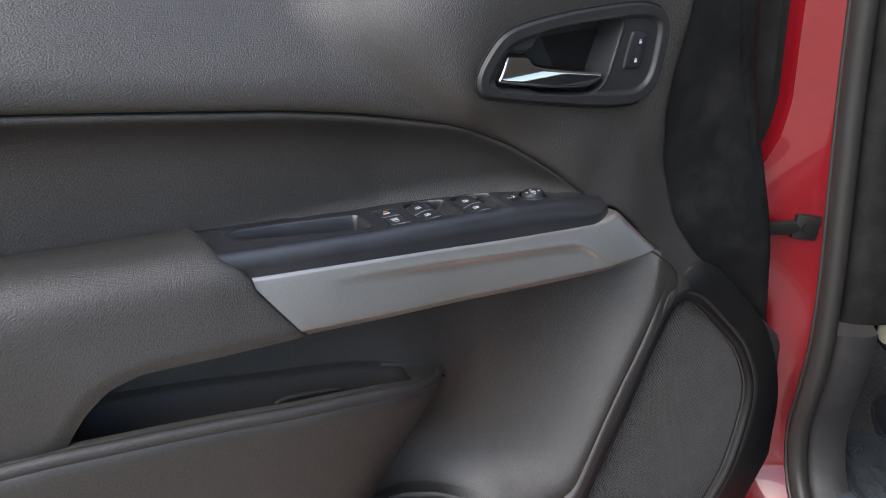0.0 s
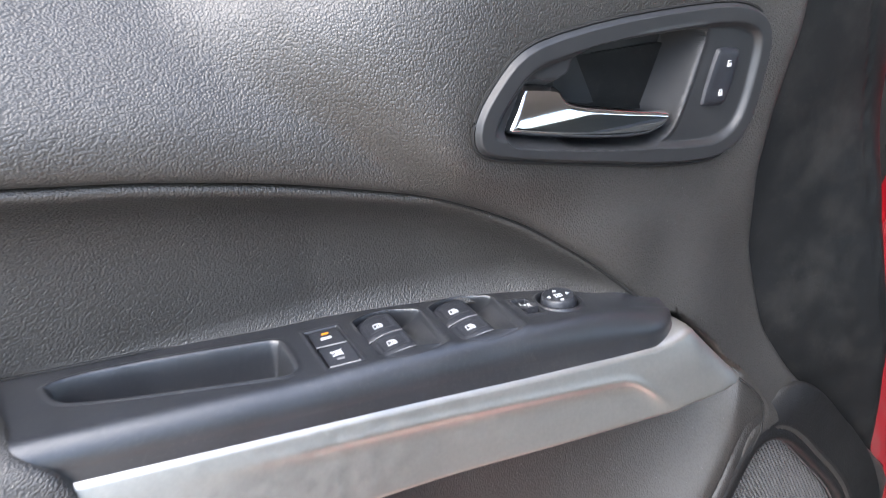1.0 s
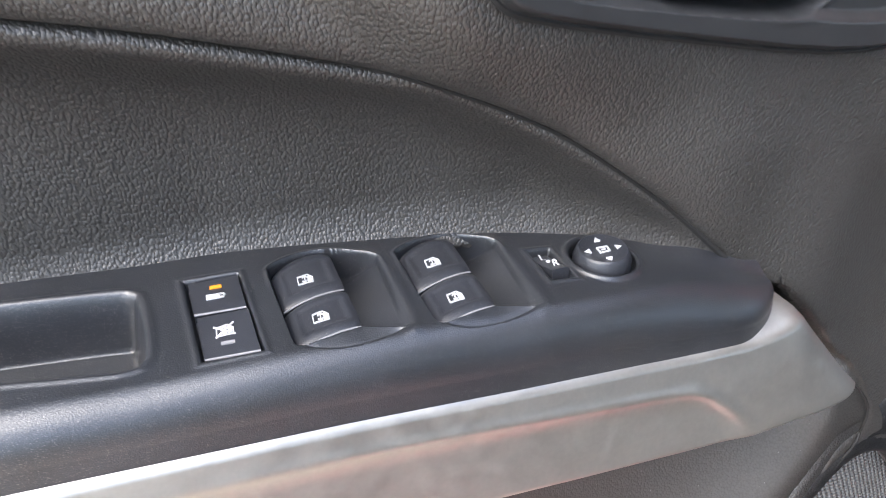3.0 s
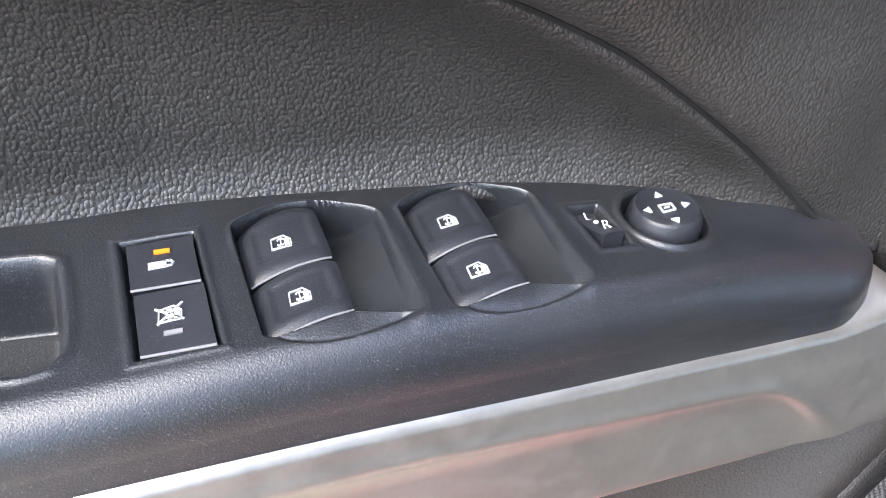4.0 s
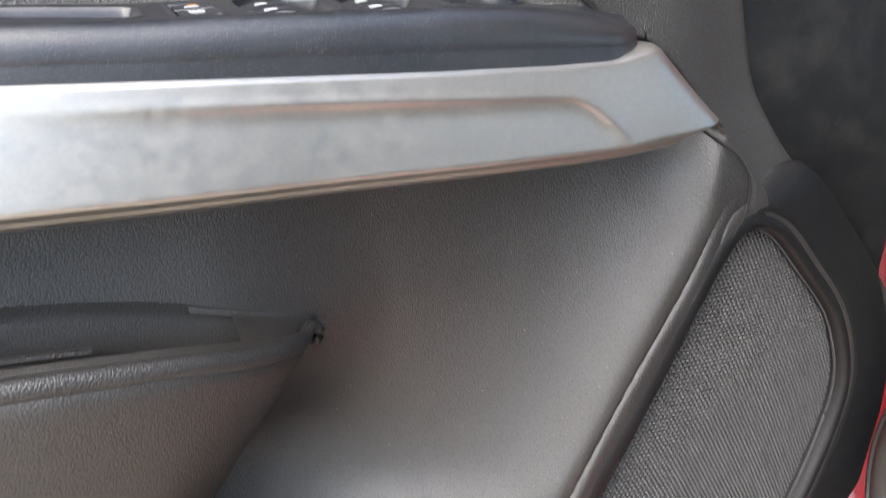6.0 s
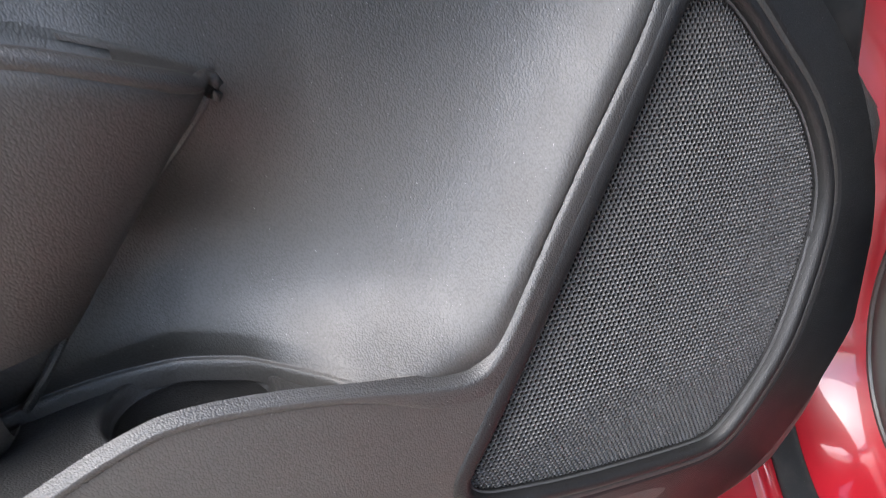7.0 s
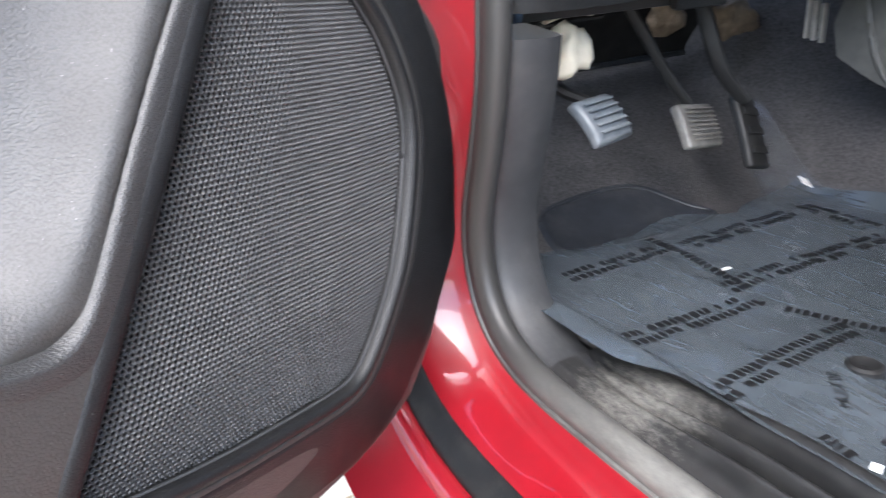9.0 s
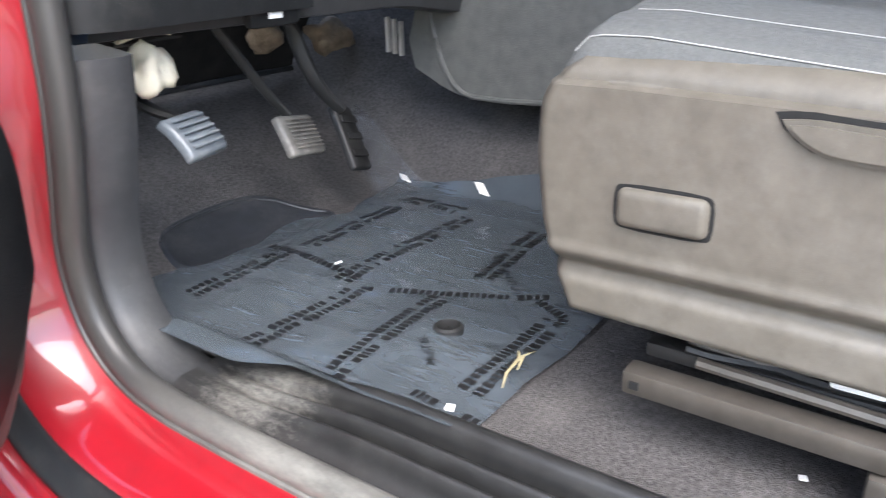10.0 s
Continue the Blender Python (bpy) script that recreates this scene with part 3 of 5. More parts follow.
part("scoop_rim", strip(RIM, [(0.0180, -0.0030), (0.0168, -0.0006), (0.0158, 0.0003), (0.012, 0.0006), (0.008, 0.0007), (0.004, 0.0007), (0.0015, 0.0003), (0.0002, -0.0006), (-0.0008, -0.0022), (-0.0014, -0.0035), (-0.0022, -0.0060), (-0.0036, -0.010)], taper=0.11), VINYL_SMOOTH, door, "rounded ridge beside the speaker", 180)
right_side = step(0.0, 0.02, (GRILLE_LINE[:, 0] - 0.157) * 0.82 - (GRILLE_LINE[:, 1] - 1.006) * 0.57)


def surround():
    """Plain lip beside the ridge, double lip round the other sides."""
    ext = np.vstack([GRILLE_LINE[-2:], GRILLE_LINE, GRILLE_LINE[:2]])
    rows = []
    for a, plain_h, double_h in ((0.020, -0.006, -0.004), (0.0200, -0.005, 0.0004), (0.0165, -0.003, 0.0002), (0.0140, -0.001, 0.0008), (0.0120, 0.0010, -0.0012), (0.0100, 0.0014, -0.0012), (0.0080, 0.0016, 0.0010), (0.0050, 0.0012, 0.0018), (0.0025, 0.0002, 0.0010), (0.0008, -0.0024, -0.0020), (0.0, -0.0060, -0.0060), (-0.0004, -0.014, -0.014)):
        q = beside(ext, a)[2:-2]
        if a > 0.019:
            wide = 0.026 + 0.018 * step(0.90, 0.80, GRILLE_LINE[:, 1])[:, None] + (0.002 if double_h < 0 else 0.0)
            q = q + (beside(ext, a)[2:-2] - GRILLE_LINE) / a * wide * right_side[:, None]
        if a > 0.019:
            q = np.stack([np.minimum(q[:, 0], edge_line(q[:, 1]) - 0.0035), np.maximum(q[:, 1], 0.6565)], 1)
        rows.append(D(q[:, 0], q[:, 1], frame_depth(q[:, 1]) + plain_h + (double_h - plain_h) * right_side))
    return sheet(np.stack(rows, 0), True)


part("speaker_surround", surround(), SURROUND, door, "double-lipped speaker surround", 180)


# armrest: black switch panel, silver strip and padded rear
TRAY = smooth_loop([(-0.268, -0.060), (-0.152, -0.0515), (-0.1475, -0.047), (-0.1475, -0.015), (-0.151, -0.0095), (-0.160, -0.0095), (-0.253, -0.0275), (-0.264, -0.036)], 60, 2)
WELL_STEP = np.array((0.0472, 0.0045))
WELL = smooth_loop([(-0.1052, -0.0462), (-0.1040, -0.0484), (-0.0971, -0.0519), (-0.0885, -0.0534), (-0.0787, -0.0519), (-0.0712, -0.0481), (-0.0652, -0.0436), (-0.0640, -0.0405), (-0.0644, -0.0224), (-0.0652, -0.0016), (-0.0668, -0.0004), (-0.0762, 0.0018), (-0.088, 0.0024), (-0.0986, 0.0004), (-0.1048, -0.0036), (-0.1056, -0.0060), (-0.1054, -0.0242)], 110, 1)


def well_relief(u, w):
    """One switch well: a flat bed under the keys, a finger hollow beside them and a shallow dish in front."""
    g = outside(u, w, WELL)
    inside = np.maximum(0, -g)
    across = np.clip((u + 0.0825) / 0.0185, 0, 1)
    along = np.clip((w + 0.046) / 0.040, 0, 1)
    hollow = (0.0140 - 0.0095 * along) * (1 - across**2.4) * np.minimum(1, inside / (0.0010 + 0.0030 * along))
    bed = 0.0075 * np.minimum(1, inside / 0.0010)
    line = np.interp(u, [-0.1046, -0.0825, -0.0657], [-0.0040, -0.0070, -0.0010])
    brim = np.interp(u, [-0.1051, -0.0986, -0.088, -0.0762, -0.0657], [-0.0036, 0.0006, 0.0026, 0.0020, -0.0008])
    f = np.clip((w - line) / np.maximum(brim - line, 0.0006), 0, 1)
    dish = (0.0005 + 0.0023 * f**1.2) * step(0, 0.0019, inside) * step(-0.0650, -0.0720, u)
    over = step(line - 0.0007, line + 0.0005, w)
    depth = (dish * over + np.where(u > -0.0825, hollow, bed) * (1 - over)) * (g < 0)
    return -depth + 0.0006 * np.exp(-(((g - 0.0005) / 0.0008) ** 2)) * step(-0.030, -0.042, w) + 0.0005 * np.exp(-(((g - 0.0012) / 0.0022) ** 2)) * step(-0.072, -0.066, u)


def panel_relief(u, w):
    t = outside(u, w, TRAY)
    h = -0.022 * step(0.0, -0.007, t) + 0.0006 * np.exp(-(((t - 0.001) / 0.0012) ** 2))
    for k in range(2):
        h = h + well_relief(u - WELL_STEP[0] * k, w - WELL_STEP[1] * k)
    for a, b, c, d, tilt in ((-0.1335, -0.1150, -0.0492, -0.0062, 0.05), (-0.0086, 0.0006, -0.0280, -0.0086, 0.10)):
        g = np.maximum(np.maximum(a - u, u - b), np.maximum(c - w + tilt * (u - a), w - tilt * (u - a) - d))
        h = h - 0.004 * step(0.0004, -0.0006, g) + 0.0004 * np.exp(-(((g - 0.0014) / 0.0010) ** 2))
    k = np.hypot(u - 0.0180, w + 0.0160)
    h = h + 0.0045 * step(0.045, 0.068, u) * step(0.105, 0.085, u) * step(brink(u), back_line(u), w)
    return h - 0.005 * step(0.0130, 0.0122, k) + 0.0013 * np.exp(-(((k - 0.0142) / 0.0013) ** 2))


def brink(u):
    return np.minimum(silver_lean(u) - 0.0135, 0.0045)


def switch_panel():
    us = np.concatenate([np.arange(-0.300, -0.14, 0.0012), np.arange(-0.14, 0.05, 0.00042), 0.05 + 0.0372 * np.sin(np.linspace(0, math.pi / 2, 60))])
    rows = []
    flat = np.linspace(0, 1, 210)
    for f in flat:
        b = back_line(us)
        w = b + (np.maximum(brink(us), b + 0.001) - b) * f
        v = top_line(us) + 0.0008 + panel_relief(us, w)
        rows.append((us, v, w))
    b = np.maximum(brink(us), back_line(us) + 0.001)
    v0, v1 = top_line(us) + 0.0008, silver_top(us) - 0.002
    front = np.maximum(silver_lean(us) - 0.0005 - 0.0125 * np.clip((us - 0.060) / 0.0275, 0, 1) ** 2.2, b + 0.001)
    for f in np.linspace(0.02, 1, 50):
        a = min(1.0, f / 0.7) * math.pi / 2
        w = b + (front - 0.0012 - b) * math.sin(a) + 0.0012 * max(0.0, f - 0.7) / 0.3
        arc = (v0 - v1) * 0.68
        v = v0 - arc * (1 - math.cos(a)) - (v0 - v1 - arc) * max(0.0, f - 0.7) / 0.3 + panel_relief(us, w) * step(0.4, 0.25, np.array(f))
        rows.append((us, v, w))
    rows.insert(0, (us, rows[0][1] - 0.012, rows[0][2] - 0.001))
    rows.append((us, rows[-1][1] - 0.006, rows[-1][2] - 0.004))
    grid = np.stack([D(*r) for r in rows], 0)
    # slanted rear end beside the padded armrest
    shift = np.clip((-0.285 - grid[..., 0]) / 0.015, 0, 1)
    lean = (1.188 - grid[..., 2]) * 0.55
    grid[..., 0] += shift * lean
    return sheet(grid)


us = np.linspace(-0.30, 0.085, 120)
part("panel_seam", tube(D(us, top_line(us) + 0.0010 + 0.0045 * step(0.045, 0.068, us), recess_depth(us) + 0.0004), 0.0011, 6), DARK, door)
armrest = part("switch_panel", switch_panel(), SATIN_BLACK, door, "satin black armrest switch panel with a storage tray", 60)


def silver_strip():
    rows = []
    ss = np.linspace(0, 1, 40)
    tt = np.linspace(0, 1, 160)
    for s in ss:
        lo, hi = -0.2655 + 0.038 * s, 0.0935 + 0.034 * min(1.0, s * 1.15) - 0.012 * step(0.87, 1.0, s)
        u = lo + (hi - lo) * tt
        top = silver_top(np.minimum(u, 0.098)) - 0.0005
        foot = silver_foot(u)
        v = top + (foot - top) * s
        w = silver_lean(u) + 0.001 + (silver_base(u) - silver_lean(u) + 0.004) * s ** 0.9 - 0.009 * step(0.86, 1.0, s) - 0.004 * (1 - step(0.0, 0.05, s))
        groove = 1.1355 - (u + 0.075) * 0.105 - 0.022 * step(0.030, 0.075, u) ** 1.5
        depth = step(-0.24, -0.06, u) * step(0.072, 0.050, u)
        w = w - 0.0022 * depth * step(0.003, -0.002, v - groove) + 0.0012 * depth * np.exp(-(((v - groove) / 0.004) ** 2))
        w = w - 0.006 * np.exp(-(hi - u) / 0.006)
        rows.append((u, v, w))
    u, v, w = rows[-1]
    rows.append((u, v - 0.003, w - 0.004))
    rows.append((u, v - 0.004, w - 0.012))
    rows.append((u, v + 0.0, w - 0.075))
    u, v, w = rows[0]
    rows.insert(0, (u, v - 0.001, w - 0.006 - 0.016 * step(0.05, 0.08, u)))
    return sheet(np.stack([D(*r) for r in rows], 0))


part("silver_strip", silver_strip(), SILVER, door, "satin silver painted armrest strip", 60)

pad_low = curve([(-0.66, 1.030), (-0.47, 1.035), (-0.43, 1.062), (-0.415, 1.083), (-0.400, 1.100), (-0.380, 1.114), (-0.356, 1.119), (-0.294, 1.114), (-0.23, 1.1105), (-0.20, 1.109)], 0.010)


def armrest_pad():
    """Padded rear part; its lower edge drops to the pocket behind the pull opening."""
    rows = []
    tt = np.linspace(0, 1, 170)
    sect = [(-0.066, 0.0, 0), (-0.060, 0.0035, 0), (-0.04, 0.0045, 0), (-0.02, 0.0035, 0), (-0.008, 0.0005, 0), (0.002, -0.005, 0), (0.009, -0.012, 0), (0.013, -0.020, 0), (0.0155, -0.03, 0)]
    path = [(w, dv, 0.0) for w, dv, _ in sect] + [(0.0155 + 0.010 * k - 0.018 * max(0, k - 0.8), -0.03, k) for k in np.linspace(0.08, 1, 16)]
    path += [(0.008, -0.03, 1.02), (-0.004, -0.03, 1.01), (-0.05, -0.03, 0.96)]
    for w, dv, k in path:
        end = -0.297 + 0.017 * min(1, max(0, (w + 0.06) / 0.06)) + (0.014 + 0.007 * (1 - min(k, 1.0))) * step(0.0, 0.0155, np.array(w))
        drop = 0.039 * min(k, 1.0)
        u = -0.66 + (end + drop + 0.66) * tt
        top = 1.192 - (u + 0.29) * 0.085
        top = np.where(u > -0.29, 1.192 - (u + 0.29) * 0.2, top)
        v0 = top + dv
        v = v0 + (pad_low(u) - v0) * k
        rows.append((u, v, np.full_like(u, w) - 0.0022 * np.exp(-(u[-1] - u) / 0.003)))
    grid = np.stack([D(*r) for r in rows], 0)
    cap = grid[:, -1:].copy()
    cap[..., 1] += 0.012
    return sheet(np.concatenate([grid, cap], 1))


part("armrest_pad", armrest_pad(), VINYL, door, "padded grey armrest with pull opening", 70)


# window switches, lock buttons, mirror controls
def lift(u):
    return float(top_line(u))


def printed(shapes, mat, name, parent):
    """Raised thin print: bars and outlines given as door-space quads on a level top."""
    return part(name, join(shapes), mat, parent)


def bar(a, b, width, level, tilt=0.0):
    """A thin flat bar between two (along, inwards) points at a height."""
    (u0, w0), (u1, w1) = a, b
    d = np.array([u1 - u0, w1 - w0])
    n = np.array([-d[1], d[0]]) / (np.linalg.norm(d) + 1e-9) * width / 2
    e = d / (np.linalg.norm(d) + 1e-9) * width * 0.4
    pts = [np.array(a) - n - e, np.array(b) - n + e, np.array(b) + n + e, np.array(a) + n - e]
    bm = bmesh.new()
    low = [bm.verts.new((p[0], -p[1], level - 0.0004)) for p in pts]
    high = [bm.verts.new((p[0], -p[1], level + 0.00025)) for p in pts]
    bm.faces.new(high)
    for i in range(4):
        bm.faces.new((low[i], low[(i + 1) % 4], high[(i + 1) % 4], high[i]))
    return bm


def window_icon(u, w, level, k=1.0):
    """A car window outline with an up-and-down arrow."""
    def at(x, y):
        return (u + x * k + y * 0.12 * k, w - y * k)
    line = [(-0.0032, -0.0030), (-0.0032, 0.0022), (0.0012, 0.0030), (0.0034, 0.0004), (0.0034, -0.0030), (-0.0032, -0.0030)]
    out = [bar(at(*a), at(*b), 0.00032, level) for a, b in zip(line, line[1:])]
    out += [bar(at(0.0, -0.0022), at(0.0, 0.0020), 0.00036, level), bar(at(-0.0010, 0.0011), at(0.0, 0.0021), 0.00036, level), bar(at(0.0010, 0.0011), at(0.0, 0.0021), 0.00036, level)]
    out += [bar(at(-0.0010, -0.0013), at(0.0, -0.0023), 0.00036, level), bar(at(0.0010, -0.0013), at(0.0, -0.0023), 0.00036, level)]
    out += [bar(at(0.0021, -0.0026), at(0.0021, 0.0006), 0.0017 * k, level)]
    return out


def rocker(u0, w0, depth, rear, name, level):
    """One window switch: an arched key with a finger dish, a painted glint along its front edge and its print."""
    nu, nw = 30, 28
    U, W = np.meshgrid(np.linspace(0, 1, nu), np.linspace(0, 1, nw))
    width = 0.0232

    def crown(x):
        return 0.0027 * (1 - (2 * x - 1.2) ** 2 * 0.70)
    roll = -0.0014 * np.abs(2 * W - 1) ** 6 - 0.0008 * np.abs(2 * U - 1) ** 10
    dish = -0.0007 * step(0.14, 0.22, U) * step(0.90, 0.80, U) * step(0.14, 0.24, W) * step(0.84, 0.74, W)
    bow = -rear * (1 - (2 * U - 1.15) ** 2 * 0.75) * (1 - W)
    Z = level + crown(U) + roll + dish
    grid = D(u0 + U * width - 0.0006 * W, Z, w0 + W * depth - 0.0030 * U + bow)
    ends = [grid[:1].copy(), grid[-1:].copy()]
    for e in ends:
        e[..., 2] -= 0.008
    grid = np.concatenate([ends[0], grid, ends[1]], 0)
    sides = [grid[:, :1].copy(), grid[:, -1:].copy()]
    for s in sides:
        s[..., 2] = np.minimum(s[..., 2], level - 0.006)
    grid = np.concatenate([sides[0], grid, sides[1]], 1)
    key = part(name, sheet(grid), BUTTON, door, "dark window switch key with a white window symbol", 30)
    part("window_symbol", join(window_icon(u0 + width * 0.46, w0 + depth * 0.5 - 0.0013, level + 0.00205, 0.80)), ICON, key)
    # pale rod paints the highlight on the key's front bevel
    xs = np.linspace(0.02, 0.98, 16)
    tip = [D(u0 + x * width - 0.0006, level + crown(x) - 0.0012, w0 + depth + 0.0001 - 0.0030 * x) for x in xs]
    part("front_edge", tube(tip, 0.00034, 6), PRINT_AND_GLINT, key)
    return key


for k in range(2):
    du, dw = WELL_STEP * k
    ground_level = lift(-0.092 + du) - 0.0014
    rocker(-0.1042 + du, -0.0468 + dw, 0.0214, 0.0032, "window_switch", ground_level)
    rocker(-0.1046 + du, -0.0240 + dw, 0.0198, 0.0010, "window_switch", ground_level)


def lock_button(w0, w1, name, label):
    level = lift(-0.124) + 0.0008
    pts = [(-0.1321, w0), (-0.1154, w0 + 0.0011), (-0.1158, w1 + 0.0021), (-0.1326, w1)]
    outline = [(u, -w) for u, w in pts][::-1]
    key = part(name, slab(outline, level - 0.004, level, 0.0005), BUTTON, door, label, 30)
    # the button's bevel highlight, painted as a pale rod
    tip = [D(u, level - 0.0003, w) for u, w in (pts[3], pts[2])]
    part("front_edge", tube(tip, 0.0004, 6), PRINT_AND_GLINT, key)
    return key, level + 0.0002


key, level = lock_button(-0.0480, -0.0304, "child_lock_button", "black lock button with an amber lamp")
part("lamp", bar((-0.1250, -0.0428), (-0.1222, -0.0425), 0.0015, level), AMBER, key, "amber lamp bar")
part("lock_symbol", join([bar((-0.1266, -0.0376), (-0.1240, -0.0374), 0.0024, level), bar((-0.1238, -0.0384), (-0.1220, -0.0384), 0.0005, level), bar((-0.1220, -0.0384), (-0.1213, -0.0374), 0.0005, level), bar((-0.1213, -0.0374), (-0.1220, -0.0364), 0.0005, level), bar((-0.1220, -0.0364), (-0.1238, -0.0366), 0.0005, level)]), ICON, key)
key, level = lock_button(-0.0282, -0.0074, "window_lock_button", "black window lock button with a crossed window symbol")
part("window_symbol", join(window_icon(-0.1246, -0.0187, level, 0.80) + [bar((-0.1276, -0.0212), (-0.1218, -0.0160), 0.0005, level), bar((-0.1276, -0.0160), (-0.1214, -0.0216), 0.0005, level)]), ICON, key)
part("lamp", bar((-0.1262, -0.0125), (-0.1230, -0.0122), 0.0013, level), PRINT_AND_GLINT, key)


def letter(text, size, place, mat, name, parent):
    c = bpy.data.curves.new(name, "FONT")
    c.body, c.size, c.extrude, c.align_x, c.align_y = text, size, 0.0001, "CENTER", "CENTER"
    ob = new(name, c)
    deps = bpy.context.evaluated_depsgraph_get()
    me = bpy.data.meshes.new_from_object(ob.evaluated_get(deps))
    bpy.data.objects.remove(ob)
    me.transform(place)
    me.materials.clear()
    return part(name, me, mat, parent)


def selector():
    """A narrow rocker tipped up at its front end."""
    F, A = np.meshgrid(np.linspace(0, 1, 16), np.linspace(0, 1, 8))
    z = lift(-0.004) - 0.0016 + 0.0052 * F**1.3 - 0.0006 * np.abs(2 * A - 1) ** 6
    grid = D(-0.0070 + 0.0066 * A, z, -0.0270 + 0.0158 * F + 0.0006 * A)
    front = grid[:, -1:].copy()
    front[..., 2] -= 0.006
    grid = np.concatenate([grid, front], 1)
    sides = [grid[:1].copy(), grid[-1:].copy()]
    for e in sides:
        e[..., 2] -= 0.006
    return sheet(np.concatenate([sides[0], grid, sides[1]], 0))


lr = part("mirror_selector", selector(), BUTTON, door, "small mirror selector key marked L and R", 40)
lr_level = lift(-0.004)
letter("L", 0.0046, pose(-0.0040, 0.0242, lr_level - 0.0007, 0, 0, -6) @ pose(0, 0, 0, 10), ICON, "letter", lr)
letter("R", 0.0046, pose(-0.0030, 0.0160, lr_level + 0.0022, 0, 0, -6) @ pose(0, 0, 0, 18), ICON, "letter", lr)
part("dot", slab(smooth_loop([(-0.0044, 0.0208), (-0.0030, 0.0208), (-0.0030, 0.0194), (-0.0044, 0.0194)], 10, 1), lr_level + 0.0001, lr_level + 0.0006), ICON, lr)


def mirror_knob():
    cu, cw, base = 0.0180, -0.0160, lift(0.0168) - 0.0045
    prof = [(0.0113, -0.004), (0.0114, 0.0052), (0.0111, 0.0066), (0.0103, 0.0090), (0.0099, 0.0097), (0.0094, 0.0100), (0.0086, 0.0096), (0.006, 0.0091), (0.003, 0.0089), (0.0002, 0.0089)]
    a = np.linspace(0, 2 * math.pi, 48, endpoint=False)
    grid = np.stack([np.stack([cu + r * np.cos(a), -cw + r * np.sin(a), np.full_like(a, base + h)], -1) for r, h in prof], 0)
    knob = part("mirror_knob", sheet(grid, True), BUTTON, door, "round black mirror knob with white arrows", 50)
    z = base + 0.0094
    marks = []
    for ang in (90, 0, 180, 270):
        c, s = math.cos(radians(ang - 8)), math.sin(radians(ang - 8))
        tri = [(0.0078, 0.0), (0.0054, -0.0013), (0.0054, 0.0013)]
        marks.append(slab([(cu + x * c - y * s, -cw + x * s + y * c) for x, y in tri], z - 0.0006, z + 0.0003))
    box_line = [(-0.0022, -0.0016), (0.0020, -0.0016), (0.0024, 0.0012), (-0.0018, 0.0017), (-0.0022, -0.0016)]
    marks += [bar((cu + a[0], cw - a[1]), (cu + b[0], cw - b[1]), 0.0004, z) for a, b in zip(box_line, box_line[1:])]
    marks += [bar((cu - 0.0006, cw), (cu + 0.0008, cw), 0.0005, z)]
    part("arrow_print", join(marks), ICON, knob)


mirror_knob()


# inner door handle
def handle_bezel():
    HOLLOW = smooth_loop([(0.0285, 1.3195), (0.060, 1.3205), (0.1215, 1.3200), (0.1255, 1.3165), (0.1165, 1.293), (0.1035, 1.2655), (0.094, 1.2575), (0.079, 1.2545), (0.05, 1.2590), (-0.013, 1.2720), (-0.021, 1.2765), (-0.0215, 1.2820), (-0.008, 1.3055), (-0.003, 1.3080), (0.019, 1.3035)], 120, 1)
    mid = np.array([0.078, 1.287])
    rings = np.r_[np.linspace(0, 0.9, 110), np.linspace(0.905, 1.0, 30)]
    grid = mid + rings[:, None, None] * (BEZEL_LINE - mid)[None]
    u, v = grid[..., 0], grid[..., 1]
    b = -outside(u, v, BEZEL_LINE)
    base = bezel_plane(u, v)
    h = -outside(u, v, HOLLOW)
    # rim band, then the plate sunk inside it
    w = base + 0.0038 * step(0.0, 0.0030, b) - 0.0042 * step(0.0105, 0.0150, b)
    # the hollow: a sloped wall on the handle's tip side, steep ones elsewhere
    slope = np.clip((0.1265 - (1.318 - v) * 0.43 - u) / 0.011, 0, 1)
    steep = np.clip(h / 0.0035, 0, 1) * step(0.018, 0.030, u) + np.clip(h / 0.004, 0, 1) * (1 - step(0.018, 0.030, u)) * 0.36
    depth = 0.0275 * np.minimum(slope**0.85, steep)
    rimw = base[-1:] - 0.012
    w = w - depth * (h > 0) + 0.0007 * np.exp(-(((h + 0.0012) / 0.0012) ** 2)) * step(0.06, 0.10, u)
    return sheet(np.concatenate([D(u, v, w), D(u[-1:], v[-1:], rimw)], 0), True)


bezel = part("handle_bezel", handle_bezel(), BEZEL, door, "grey plastic handle surround", 50)
gap = beside(np.vstack([BEZEL_LINE[-2:], BEZEL_LINE, BEZEL_LINE[:2]]), 0.0004)[2:-2]
gap = np.vstack([gap, gap[:1]])
part("gap", tube(D(gap[:, 0], gap[:, 1], bezel_plane(gap[:, 0], gap[:, 1]) - 0.0006), 0.0012, 6), DARK, bezel)
back_plate = smooth_loop([(0.043, 1.3105), (0.1200, 1.3095), (0.1025, 1.2700), (0.036, 1.2840)], 40, 0)
part("back_plate", slab([(u, v) for u, v in back_plate], 0.0, 0.002, 0.0005, Matrix(((1, 0, 0, 0), (0, 0, -1, 0.0415), (0, 1, 0, 0), (0, 0, 0, 1)))), EDGE_BLACK, bezel, "dark plate behind the lever")


